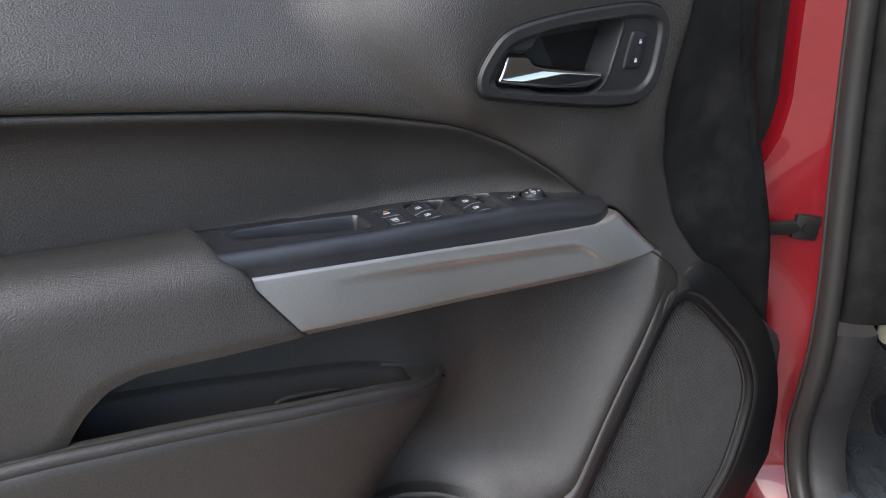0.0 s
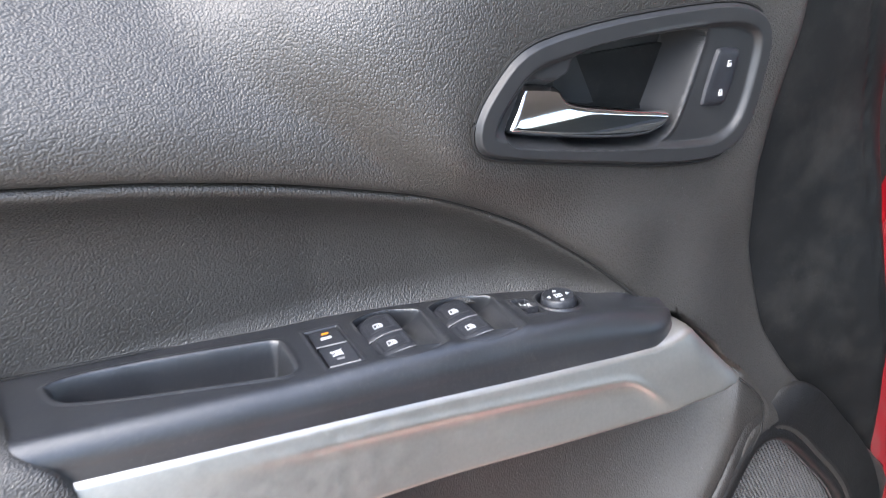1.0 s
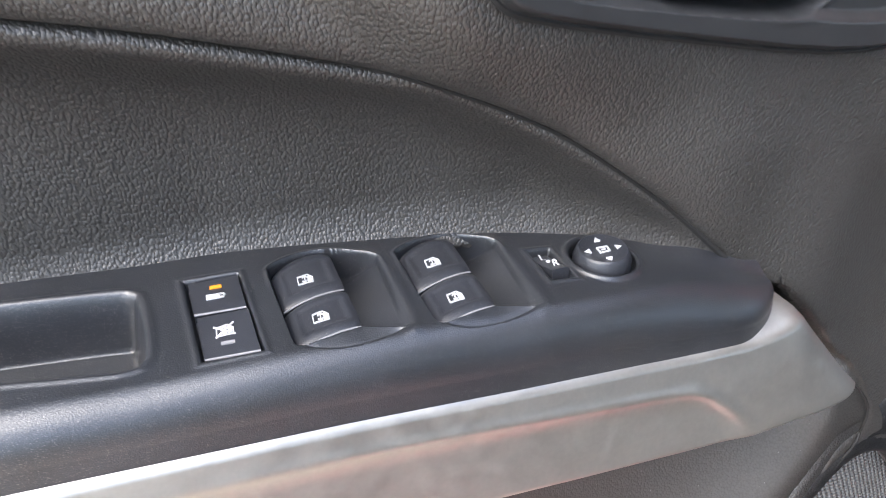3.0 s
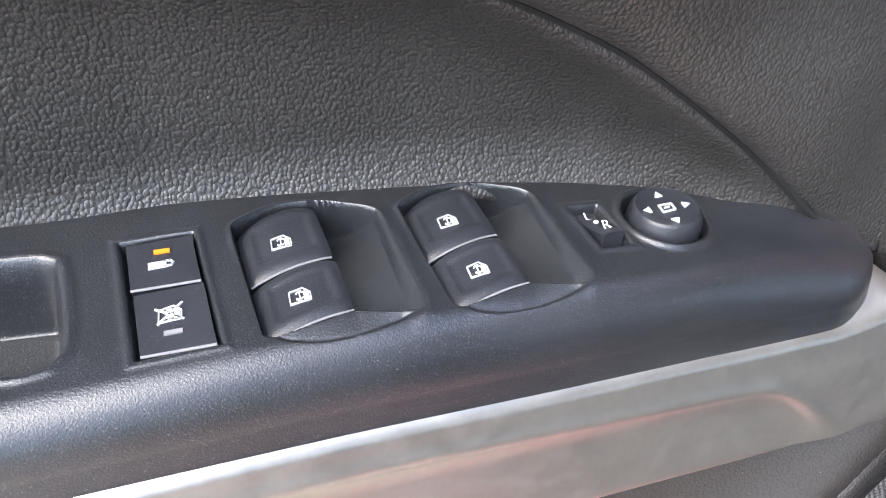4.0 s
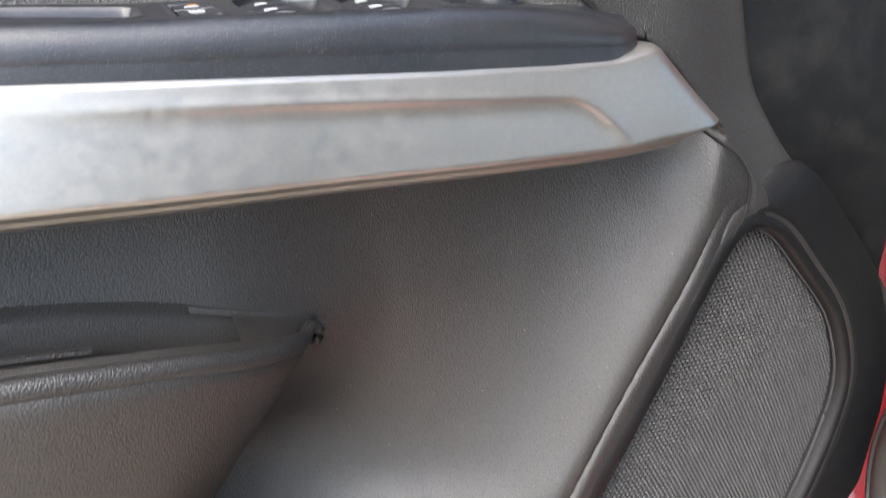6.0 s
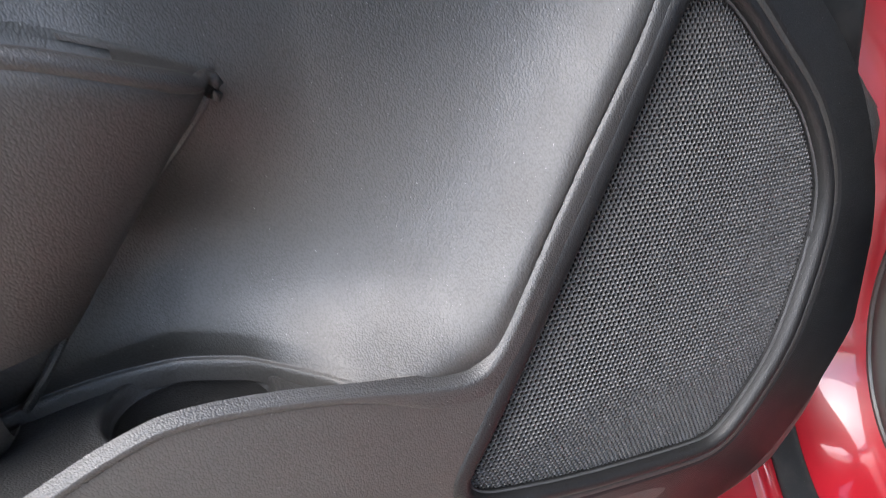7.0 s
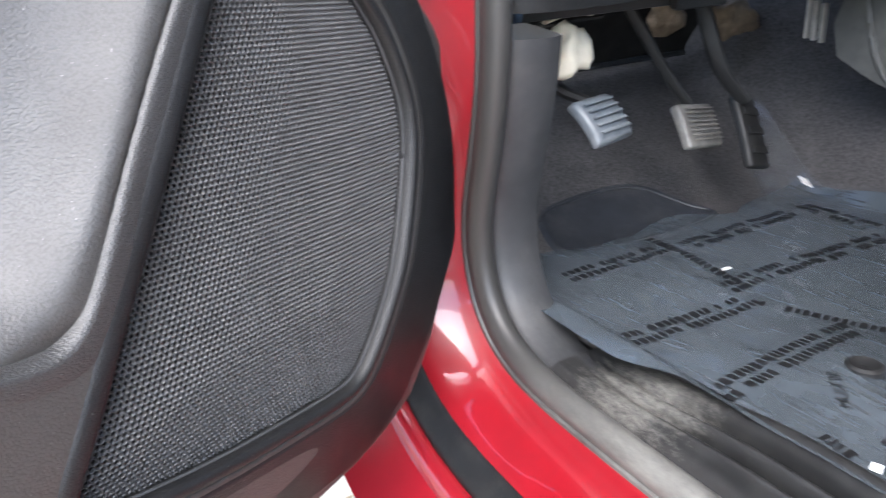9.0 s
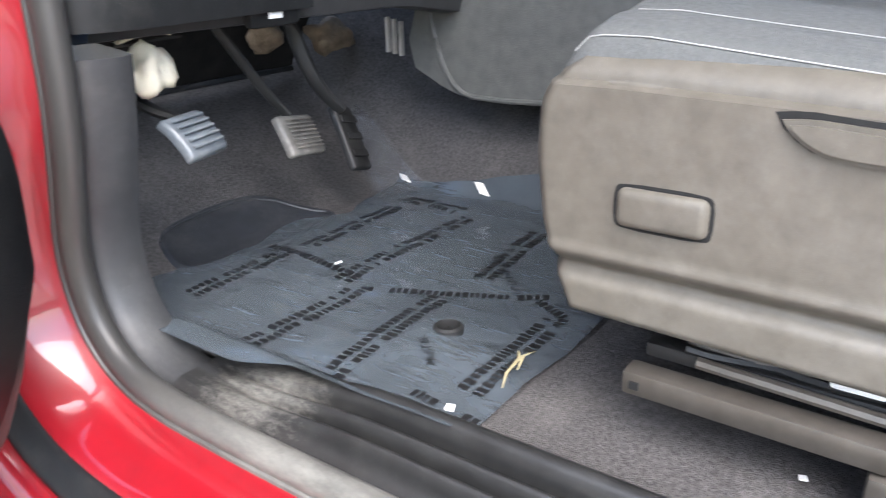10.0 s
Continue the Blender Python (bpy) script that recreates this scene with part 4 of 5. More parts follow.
def lever():
    """A flat-faced paddle with rounded edges and a block at its root."""
    line = smooth_loop([(-0.0023, 1.3047), (0.009, 1.3022), (0.0212, 1.2990), (0.0228, 1.2925), (0.031, 1.2890), (0.0424, 1.2859), (0.0735, 1.2789), (0.0955, 1.2745), (0.0990, 1.2725), (0.0994, 1.2690), (0.0929, 1.2636), (0.0773, 1.2606), (0.0379, 1.2667), (0.0024, 1.2751), (-0.0155, 1.2796), (-0.0180, 1.2815), (-0.0177, 1.2837), (-0.0104, 1.2939), (-0.005, 1.3030)], 200, 1)
    spine = np.stack([np.interp(line[:, 0], [-0.012, 0.0, 0.018, 0.04, 0.093], [-0.006, 0.002, 0.018, 0.04, 0.088]), np.interp(line[:, 0], [-0.012, 0.0, 0.018, 0.04, 0.093], [1.285, 1.289, 1.2835, 1.2755, 1.2685])], 1)
    rings = np.r_[0.0, np.linspace(0.004, 0.2, 10), np.linspace(0.25, 1, 14)]
    grid = line + rings[:, None, None] * (spine - line)[None]
    u, v = grid[..., 0], grid[..., 1]
    inset = np.maximum(0, -outside(u, v, line))
    t = np.clip(inset / 0.0042, 0, 1)
    w = -0.0175 - 0.045 * (u - 0.07) + 0.0062 * np.sqrt(1 - (1 - t) ** 2) - 0.10 * (v - 1.28) - 7.0 * (v - 1.275) ** 2
    first = D(u[:1], v[:1], w[:1] - 0.010)
    return sheet(np.concatenate([first, D(u, v, w)], 0), True)


part("handle_lever", lever(), CHROME, bezel, "polished chrome pull lever", 60)


def lock_switch():
    line = smooth_loop([(0.1225, 1.2735), (0.1335, 1.3035), (0.1365, 1.3055), (0.1525, 1.3035), (0.154, 1.300), (0.1445, 1.2715), (0.140, 1.2695), (0.125, 1.2715)], 60, 1)
    def at(k, w):
        mid = np.array([0.138, 1.288])
        p = mid + (line - mid) * k
        return D(p[:, 0], p[:, 1], np.full(len(p), w) - 0.045 * (p[:, 0] - 0.07))
    rows = [at(1.04, -0.022), at(1.04, -0.0135), at(1.0, -0.0120), at(0.93, -0.0105), at(0.80, -0.0100), at(0.4, -0.0102), at(0.02, -0.0102)]
    key = part("lock_switch", sheet(np.stack(rows, 0), True), BUTTON, bezel, "black lock switch with two padlock symbols", 40)
    for cu, cv, lean in ((0.1435, 1.2955, 0.0012), (0.1375, 1.2785, 0.0)):
        marks = []
        for a, b, c, d in ((-0.0017, 0.0017, -0.0026, 0.0004), (-0.0014, -0.0008, 0.0004, 0.0022), (-0.0014 + 0.0, 0.0012, 0.0018, 0.0024), (0.0008, 0.0014, 0.0004 + lean, 0.0022)):
            w = -0.0096 - 0.045 * (cu - 0.07)
            marks.append(box((cu + 0.78 * (a + b) / 2, -w, cv + 0.78 * (c + d) / 2), (0.78 * (b - a), 0.0008, 0.78 * (d - c)), 0))
        part("padlock_symbol", join(marks), ICON, key)


lock_switch()


# loudspeaker grille with real holes
def grille():
    pitch = 0.0033
    verts, faces = [], []
    us = np.arange(-0.02, 0.30, pitch)
    rows = np.arange(0.70, 1.04, pitch * math.sqrt(3) / 2)
    U, V = np.meshgrid(us, rows)
    U = U + (np.arange(len(rows)) % 2)[:, None] * pitch / 2
    tilt = math.radians(-4)
    cu, cv = 0.13, 0.87
    A = cu + (U - cu) * math.cos(tilt) - (V - cv) * math.sin(tilt)
    B = cv + (U - cu) * math.sin(tilt) + (V - cv) * math.cos(tilt)
    ok = outside(A, B, GRILLE_LINE) < 0.0015
    pts = np.stack([A[ok], B[ok]], 1)
    ang = np.radians(np.arange(6) * 60 + 30) + tilt
    hexa = np.stack([np.cos(ang), np.sin(ang)], 1)
    def depth(p):
        g = -outside(p[:, 0], p[:, 1], GRILLE_LINE)
        return frame_depth(p[:, 1]) - 0.010 + 0.006 * np.clip(g / 0.06, 0, 1) ** 0.7
    n = len(pts)
    rings = []
    for radius, dz in ((pitch / math.sqrt(3), 0.0), (pitch * 0.455, 0.0), (pitch * 0.43, -0.0016)):
        p = (pts[:, None] + radius * hexa[None]).reshape(-1, 2)
        rings.append(D(p[:, 0], p[:, 1], depth(p) + dz + (0.00028 if radius == pitch / math.sqrt(3) else 0)))
    co = np.concatenate(rings, 0)
    base = np.arange(n)[:, None] * 6
    j = np.arange(6)
    k = (j + 1) % 6
    quads = []
    for r in range(2):
        a, b = r * 6 * n, (r + 1) * 6 * n
        quads.append(np.stack([a + base + j, a + base + k, b + base + k, b + base + j], -1).reshape(-1, 4))
    me = bpy.data.meshes.new("grille")
    me.from_pydata(co.tolist(), [], np.concatenate(quads).tolist())
    return me


part("speaker_grille", grille(), GRILLE, door, "black perforated speaker grille", 75)


def grille_back():
    line = np.array(GRILLE_LINE)
    mid = line.mean(0)
    rings = [mid + (line - mid) * k for k in (1.01, 0.7, 0.4, 0.1)]
    return sheet(np.stack([D(p[:, 0], p[:, 1], frame_depth(p[:, 1]) - 0.0135 + 0.005 * (1 - k)) for p, k in zip(rings, (1, 0.7, 0.4, 0.1))], 0), True)


part("speaker_backing", grille_back(), DARK, door)
us = GRILLE_LINE
part("grille_edge", tube(np.vstack([D(us[:, 0], us[:, 1], frame_depth(us[:, 1]) - 0.0065), D(us[:1, 0], us[:1, 1], frame_depth(us[:1, 1]) - 0.0065)]), 0.0011, 6), GRILLE, door)


# bottle holder ring in the shelf behind the lower bolster
def holder_wall():
    """The scoop's wall running down and forward to a crest round the holder."""
    U, S = np.meshgrid(np.linspace(-0.228, -0.031, 160), np.linspace(0, 1, 46))
    V = 0.901 - (0.053 + 0.06 * (U + 0.135)) * S
    W = bowl_depth(U, V) - 0.0003
    V = V - 0.0075 * step(-0.075, -0.02, U) * S**2
    grid = D(U, V, W)
    feet = [grid[-1:] + np.array([0.0, -a, -b]) for a, b in ((0.0015, 0.0003), (0.0028, 0.0013), (0.0036, 0.0030), (0.0040, 0.0060), (0.0040, 0.0140))]
    return sheet(np.concatenate([grid, *feet], 0))


part("holder_wall", holder_wall(), VINYL, door, "curved wall round the bottle holder", 180)


def bottle_ring():
    """A sunk shelf with a rolled inner lip and a round hole."""
    a = np.linspace(0, 2 * math.pi, 144, endpoint=False)
    prof = [(0.125, -0.0045), (0.090, -0.0042), (0.066, -0.0040), (0.056, -0.0036), (0.051, -0.0030), (0.0485, -0.0020), (0.0470, -0.0017), (0.0455, -0.0022), (0.0442, -0.0044), (0.0432, -0.0080), (0.0426, -0.0105), (0.0419, -0.0112), (0.0417, -0.0122), (0.0422, -0.0128), (0.041, -0.030), (0.038, -0.08), (0.0005, -0.081)]
    rows = []
    for r, h in prof:
        x = -0.138 + r * np.cos(a)
        inward = -0.017 - r * np.sin(a)
        rows.append(np.stack([x, -np.minimum(inward, 0.034), 0.8425 + h - 0.06 * (x + 0.135)], -1))
    return sheet(np.stack(rows, 0), True)


part("bottle_holder", bottle_ring(), VINYL_SMOOTH, door, "moulded grey bottle holder with a deep round hole", 60)


def door_shell():
    bm = bmesh.new()
    outline = smooth_loop([(-0.66, 0.60), (0.20, 0.62), (0.285, 0.70), (0.300, 0.80), (0.302, 0.95), (0.300, 1.42), (-0.66, 1.46)], 60, 1)
    return slab(outline, 0.0, 0.07, 0.006, Matrix(((1, 0, 0, 0), (0, 0, 1, 0.115), (0, 1, 0, 0), (0, 0, 0, 1))))


part("door_shell", door_shell(), RED, door, "glossy red painted steel shell", 40)

# ---- the truck's body round the door opening ----
body = thing("pickup_truck", "red pickup truck seen at its open driver's doorway", "truck", pose(0, 0, 0))

OPENING = smooth_line([(0.905, 1.62), (0.898, 1.40), (0.897, 1.307), (0.899, 1.218), (0.894, 1.09), (0.889, 0.985), (0.894, 0.889), (0.914, 0.81), (0.930, 0.76), (0.932, 0.715), (0.917, 0.667), (0.882, 0.634), (0.830, 0.619), (0.746, 0.617), (0.640, 0.619), (0.40, 0.622), (0.0, 0.625), (-0.7, 0.63)], 260, 2)
tan = np.gradient(OPENING, axis=0)
tan /= np.linalg.norm(tan, axis=1)[:, None]
NORMAL = np.stack([tan[:, 1], -tan[:, 0]], 1)


def swept(profile, first=0, last=None, grow=0):
    """Sweeps (across, inwards) points along the door opening."""
    o, n = OPENING[first:last], NORMAL[first:last]
    rows = []
    for x, h in profile:
        hh = np.full(len(o), float(h))
        if grow and h > 0.013:
            hh = 0.013 + (h - 0.013) * step(0, grow, np.arange(len(o)))
        rows.append(np.stack([np.full(len(o), x), o[:, 0] + n[:, 0] * hh, o[:, 1] + n[:, 1] * hh], -1))
    return sheet(np.stack(rows, 0))


def turned(profile, count=8):
    p = smooth_line(profile, count * len(profile), 2)
    return [tuple(q) for q in p]


fold = curve([(0.60, 0.384), (0.80, 0.384), (0.86, 0.392), (0.92, 0.402), (0.97, 0.394), (1.01, 0.370), (1.04, 0.352), (1.09, 0.352), (1.13, 0.380), (1.16, 0.398), (1.20, 0.408), (1.45, 0.416), (1.62, 0.418)], 0.02)


def jamb():
    """The pillar's flat red face with a fold behind which the metal turns back into the hinge gap."""
    high = step(0.80, 0.88, OPENING[:, 1]) * step(0.80, 0.86, OPENING[:, 0])
    low_rows = turned([(0.300, -0.08), (0.384, -0.050), (0.387, -0.026), (0.394, -0.018), (0.412, -0.010), (0.432, -0.003), (0.462, 0.002), (0.470, 0.001)], 4)
    rows = []
    for k, (x, h) in enumerate(low_rows):
        f = k / (len(low_rows) - 1)
        edge = fold(OPENING[:, 1])
        fx = np.where(f < 0.25, edge - 0.002 - 0.006 * (0.25 - f) / 0.25, np.where(f < 0.32, edge, edge + (0.470 - edge) * np.clip((f - 0.32) / 0.68, 0, 1)))
        fh = np.where(f < 0.25, -0.014 - 0.016 * (0.25 - f) / 0.25, np.where(f < 0.32, -0.012, -0.010 + 0.011 * np.clip((f - 0.32) / 0.5, 0, 1)))
        xx = x + (fx - x) * high
        hh = h + (fh - h) * high
        rows.append(np.stack([xx, OPENING[:, 0] + NORMAL[:, 0] * hh, OPENING[:, 1] + NORMAL[:, 1] * hh], -1))
    return sheet(np.stack(rows, 0))


part("door_jamb", jamb(), RED, body, "glossy red painted door jamb", 40)
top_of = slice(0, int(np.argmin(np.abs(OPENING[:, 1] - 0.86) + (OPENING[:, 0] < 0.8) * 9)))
# black sheet in place of the shade deep in the hinge gap
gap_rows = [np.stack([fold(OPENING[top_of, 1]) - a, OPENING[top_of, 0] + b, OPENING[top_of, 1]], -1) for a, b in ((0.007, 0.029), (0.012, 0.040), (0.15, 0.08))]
part("hinge_gap_shade", sheet(np.stack(gap_rows, 0)), DARK, body, "black sheet for the shade in the gap behind the hinges")
part("rocker_strip", swept(turned([(0.386, -0.050), (0.3925, -0.020), (0.387, -0.0215), (0.378, -0.031), (0.371, -0.041), (0.372, -0.050), (0.378, -0.060)], 4), 92), EDGE_BLACK, body, "black rubber rocker strip", 60)
part("rocker_panel", swept(turned([(0.382, -0.052), (0.368, -0.043), (0.359, -0.046), (0.353, -0.060), (0.350, -0.13), (0.375, -0.18), (0.46, -0.20)], 4), 92), RED, body, "red rocker panel", 60)
bulb = [(0.4645 + 0.0125 * math.cos(a), 0.009 + 0.0140 * math.sin(a)) for a in np.linspace(math.pi * 1.12, -math.pi * 0.12, 18)]
part("weatherstrip", swept([(0.450, -0.002), (0.4505, 0.003)] + bulb + [(0.480, -0.002)]), SEAL, body, "grey rubber door seal, dusty along the sill", 60)

# kick panel and sill plate
def trim_profile(rib):
    base = [(0.474, -0.004), (0.478, 0.006), (0.484, 0.010), (0.492, 0.013)]
    if rib:
        base += [(0.496, 0.025), (0.501, 0.029), (0.505, 0.024), (0.507, 0.014), (0.512, 0.013), (0.514, 0.026), (0.519, 0.032), (0.524, 0.027), (0.526, 0.016), (0.530, 0.018), (0.533, 0.038), (0.542, 0.043), (0.552, 0.038), (0.558, 0.020), (0.560, 0.005)]
    else:
        base = [(0.474, -0.004), (0.480, 0.007), (0.492, 0.011), (0.508, 0.013), (0.524, 0.014), (0.531, 0.009), (0.533, -0.05), (0.536, -0.22)]
    return base


split = int(np.argmin(np.abs(OPENING[:, 1] - 0.913) + (OPENING[:, 0] < 0.85) * 9))
corner = int(np.argmin(np.hypot(OPENING[:, 0] - 0.80, OPENING[:, 1] - 0.617)))
strap = part("check_strap", tube([(0.33, 0.868, 1.068), (0.375, 0.880, 1.062), (0.405, 0.887, 1.058), (0.432, 0.894, 1.055)], [0.0055, 0.006, 0.007, 0.0065], 8, 1.3), BLACK_METAL, body, "black door check strap")
part("strap_bracket", box((0.430, 0.890, 1.056), (0.030, 0.010, 0.030), 0.003, Matrix.Rotation(radians(12), 4, "Y")), BLACK_METAL, strap)
part("bolt", tube([(0.432, 0.886, 1.057), (0.432, 0.880, 1.057)], 0.0085, 12), EDGE_BLACK, strap)
part("kick_panel", swept(turned(trim_profile(False), 3), split, corner + 3), KICK, body, "dusty grey plastic kick panel, darker towards its foot", 50)
part("sill_plate", swept(turned(trim_profile(True), 5), corner - 4, None, 22), SILL, body, "ribbed black sill plate with pale dirt", 50)
part("pillar_trim", swept(turned([(0.474, -0.004), (0.480, 0.008), (0.500, 0.016), (0.53, 0.020), (0.60, 0.012), (0.75, 0.0)], 3), 0, split - 1), EDGE_BLACK, body, "dark pillar trim", 50)

# floor, toe board and tunnel under one carpet
def floor_height(x, y):
    z = 0.632 + 0.0 * x
    toe = np.maximum(0, y - 1.03)
    z = z + 0.75 * (np.sqrt(toe**2 + 0.0016) - 0.04) * (toe > 0)
    tun = np.maximum(0, x - 1.03)
    z = z + np.minimum(0.30, 1.55 * (np.sqrt(tun**2 + 0.0025) - 0.05))
    wave = np.array([[noise.noise(Vector((a * 7, b * 7, 0.3))) for a, b in zip(r, s)] for r, s in zip(x, y)]) * 0.004
    return z + wave


X, Y = np.meshgrid(np.linspace(0.535, 1.30, 112), np.linspace(-0.75, 1.32, 200))
floor = tagged(new("floor", sheet(np.stack([X, Y, floor_height(X, Y)], -1))), "dark grey carpeted truck floor with tunnel", "floor", kind="structure")
finish(floor, CARPET, True, 180)

# dash underside and lower face
def dash():
    xs = np.linspace(0.512, 1.36, 60)
    prof = [(1.10, 0.945), (0.99, 0.925), (0.930, 0.913), (0.918, 0.917), (0.912, 0.930), (0.905, 0.98), (0.895, 1.05), (0.90, 1.20), (0.99, 1.30), (1.3, 1.33)]
    rows = []
    for y, z in smooth_line(prof, 40, 1):
        drop = -0.022 * step(0.9, 1.12, xs) * step(1.0, 0.93, np.array(z))
        rows.append(np.stack([xs, np.full_like(xs, y), np.full_like(xs, z) + drop], -1))
    return sheet(np.stack(rows, 0))


dashboard = thing("dashboard", "dark plastic lower dashboard over the pedals", "dashboard", pose(0, 0, 0))
part("knee_panel", dash(), DASH, dashboard, sharp=60)
part("column_cover", box((0.700, 0.901, 0.950), (0.066, 0.014, 0.070), 0.005), EDGE_BLACK, dashboard, "black steering column cover")
part("label_sticker", box((0.698, 0.8932, 0.9265), (0.018, 0.002, 0.0065), 0.0009), PAPER, dashboard, "small white sticker")
part("end_cap", box((0.53, 0.96, 1.13), (0.05, 0.10, 0.40), 0.01), DASH, dashboard)

# centre console side
console = thing("center_console", "grey textured centre console side panel", "console", pose(0, 0, 0))
line = smooth_loop([(1.02, 0.83), (0.94, 0.79), (0.90, 0.781), (0.55, 0.80), (0.35, 0.82), (0.30, 1.02), (0.70, 1.02), (0.90, 1.06), (0.98, 0.95)], 80, 1)
part("top_pad", box((1.18, 0.62, 1.035), (0.24, 0.60, 0.05), 0.018, segments=4), CONSOLE, console, "padded console top")
part("front_edge", tube(smooth_line([(1.054, 0.985, 0.95), (1.054, 0.955, 0.84), (1.054, 0.93, 0.795), (1.054, 0.89, 0.782), (1.054, 0.70, 0.79), (1.054, 0.40, 0.815)], 40, 1), 0.004, 8), CONSOLE, console, "rounded lower edge")
part("side_panel", slab([(y, z) for y, z in line], 0.0, 0.25, 0.01, Matrix(((0, 0, 1, 1.055), (1, 0, 0, 0), (0, 1, 0, 0), (0, 0, 0, 1)))), CONSOLE, console)


# pedals
def bent_plate(sx, depth, sz):
    """A cushion-edged plate fine enough to be bent."""
    bm = box((0, 0, 0), (sx, depth, sz), 0.004, segments=3)
    cuts = [e for e in bm.edges if abs(e.verts[0].co.z - e.verts[1].co.z) > sz * 0.5]
    bmesh.ops.subdivide_edges(bm, edges=cuts, cuts=6, use_grid_fill=True)
    return bm


def pedal(name, label, pad, arm, pad_mat, ribs, width, bend=0.05, group="pedals"):
    """pad: centre, size and turn; arm: points of the lever."""
    (cx, cy, cz), (sx, sz), (rx, ry, rz) = pad
    root = thing(name, label, "pedal", pose(cx, cy, cz, rx, ry, rz), group)
    plate = bent_plate(sx, 0.012, sz)
    for v in plate.verts:
        v.co.y += bend * (v.co.z / sz) ** 2 * sz + 0.21 * (v.co.x**2) / sx
    pad_ob = part("pad", plate, pad_mat, root)
    for i in range(ribs):
        z = (i + 0.5) / ribs * sz * 0.8 - sz * 0.4
        part("rib", box((0, -0.0068 + bend * (z / sz) ** 2 * sz, z), (sx * 0.80, 0.0018, sz * 0.8 / ribs * 0.40), 0.0007), pad_mat, pad_ob)
    inv = root.matrix_world.inverted()
    pts = [tuple(inv @ Vector(p)) for p in arm]
    part("arm", tube(smooth_line(pts, 14, 1), width, 8, 0.55), BLACK_METAL, root, "black steel lever")
    return root


pedal("clutch_pedal", "pale grey rubber clutch pedal on a black lever", ((0.597, 0.910, 0.826), (0.056, 0.048), (-42, 0, 16)), [(0.600, 0.925, 0.835), (0.585, 0.96, 0.845), (0.565, 1.02, 0.88), (0.575, 1.07, 0.95)], RUBBER, 5, 0.010, 0.30)
pedal("brake_pedal", "ribbed grey rubber brake pedal on a black lever", ((0.799, 0.982, 0.774), (0.074, 0.053), (-30, 9, 14)), [(0.792, 0.995, 0.798), (0.775, 1.003, 0.82), (0.742, 1.01, 0.87), (0.712, 1.02, 0.92), (0.705, 1.05, 0.98)], BRAKE_RUBBER, 8, 0.0065)
pedal("accelerator_pedal", "narrow black accelerator pedal", ((0.898, 0.992, 0.748), (0.044, 0.092), (-28, 14, 10)), [(0.892, 1.0, 0.785), (0.868, 1.012, 0.815), (0.852, 1.018, 0.85), (0.846, 1.03, 0.89), (0.842, 1.05, 0.95)], BLACK_METAL, 3, 0.010)

# cream lump, wiring and brackets under the dash
def lump(center, size, seed, rough):
    bm = bmesh.new()
    bmesh.ops.create_icosphere(bm, subdivisions=3, radius=1.0)
    for v in bm.verts:
        k = 1 + rough * noise.noise(v.co * 1.3 + Vector((seed, 0, 0))) + rough * 0.5 * noise.noise(v.co * 3.1 + Vector((0, seed, 0)))
        v.co = Vector((v.co.x * size[0] * k, v.co.y * size[1] * k, v.co.z * size[2] * k)) + Vector(center)
    return bm


foam = thing("foam_lump", "cream foam lump tucked under the dashboard", "foam", pose(0, 0, 0))
part("foam", lump((0.584, 0.950, 0.884), (0.0205, 0.018, 0.026), 9.0, 0.55), CREAM, foam, sharp=180)
tuft = thing("insulation_tuft", "tan felt insulation torn loose under the dashboard", "insulation", pose(0, 0, 0))
part("felt", lump((1.085, 1.20, 0.855), (0.045, 0.02, 0.028), 3.0, 0.5), TAN, tuft, sharp=180)
part("felt", lump((0.92, 1.17, 0.875), (0.030, 0.02, 0.024), 5.0, 0.5), TAN, tuft, sharp=180)
wires = thing("wiring", "loose wiring bundle under the dashboard", "cable", pose(0, 0, 0))
part("strap", tube(smooth_line([(0.548, 0.935, 0.914), (0.57, 0.94, 0.918), (0.59, 0.945, 0.919), (0.612, 0.95, 0.915)], 16, 1), 0.0035, 6, 0.5), CREAM, wires)
part("cable", tube(smooth_line([(0.545, 0.94, 0.912), (0.57, 0.955, 0.910), (0.60, 0.96, 0.911), (0.63, 0.955, 0.912)], 16, 1), 0.003, 6), BLACK_METAL, wires)
part("cable", tube(smooth_line([(0.60, 1.0, 0.84), (0.59, 1.03, 0.85), (0.585, 1.09, 0.86)], 12, 1), 0.006, 6), BLACK_METAL, wires)
for x in (1.032, 1.046, 1.062):
    tag = thing("metal_bracket", "bare metal bracket strip under the dashboard", "bracket", pose(x, 1.03, 0.868 - (x - 1.032) * 0.3), "brackets")
    part("strip", box((0, 0, 0), (0.009, 0.004, 0.05), 0.001), BARE_METAL, tag)

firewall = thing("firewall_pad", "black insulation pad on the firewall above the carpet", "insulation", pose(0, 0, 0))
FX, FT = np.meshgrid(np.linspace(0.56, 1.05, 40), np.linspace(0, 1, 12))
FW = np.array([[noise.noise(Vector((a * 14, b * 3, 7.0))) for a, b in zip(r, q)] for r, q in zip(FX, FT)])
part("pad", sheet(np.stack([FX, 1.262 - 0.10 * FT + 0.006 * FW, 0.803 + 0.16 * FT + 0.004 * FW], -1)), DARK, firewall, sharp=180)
part("pad_edge", tube(np.stack([np.linspace(0.56, 1.05, 30), np.full(30, 1.260), np.full(30, 0.803)], 1), 0.005, 8), HEEL, firewall)


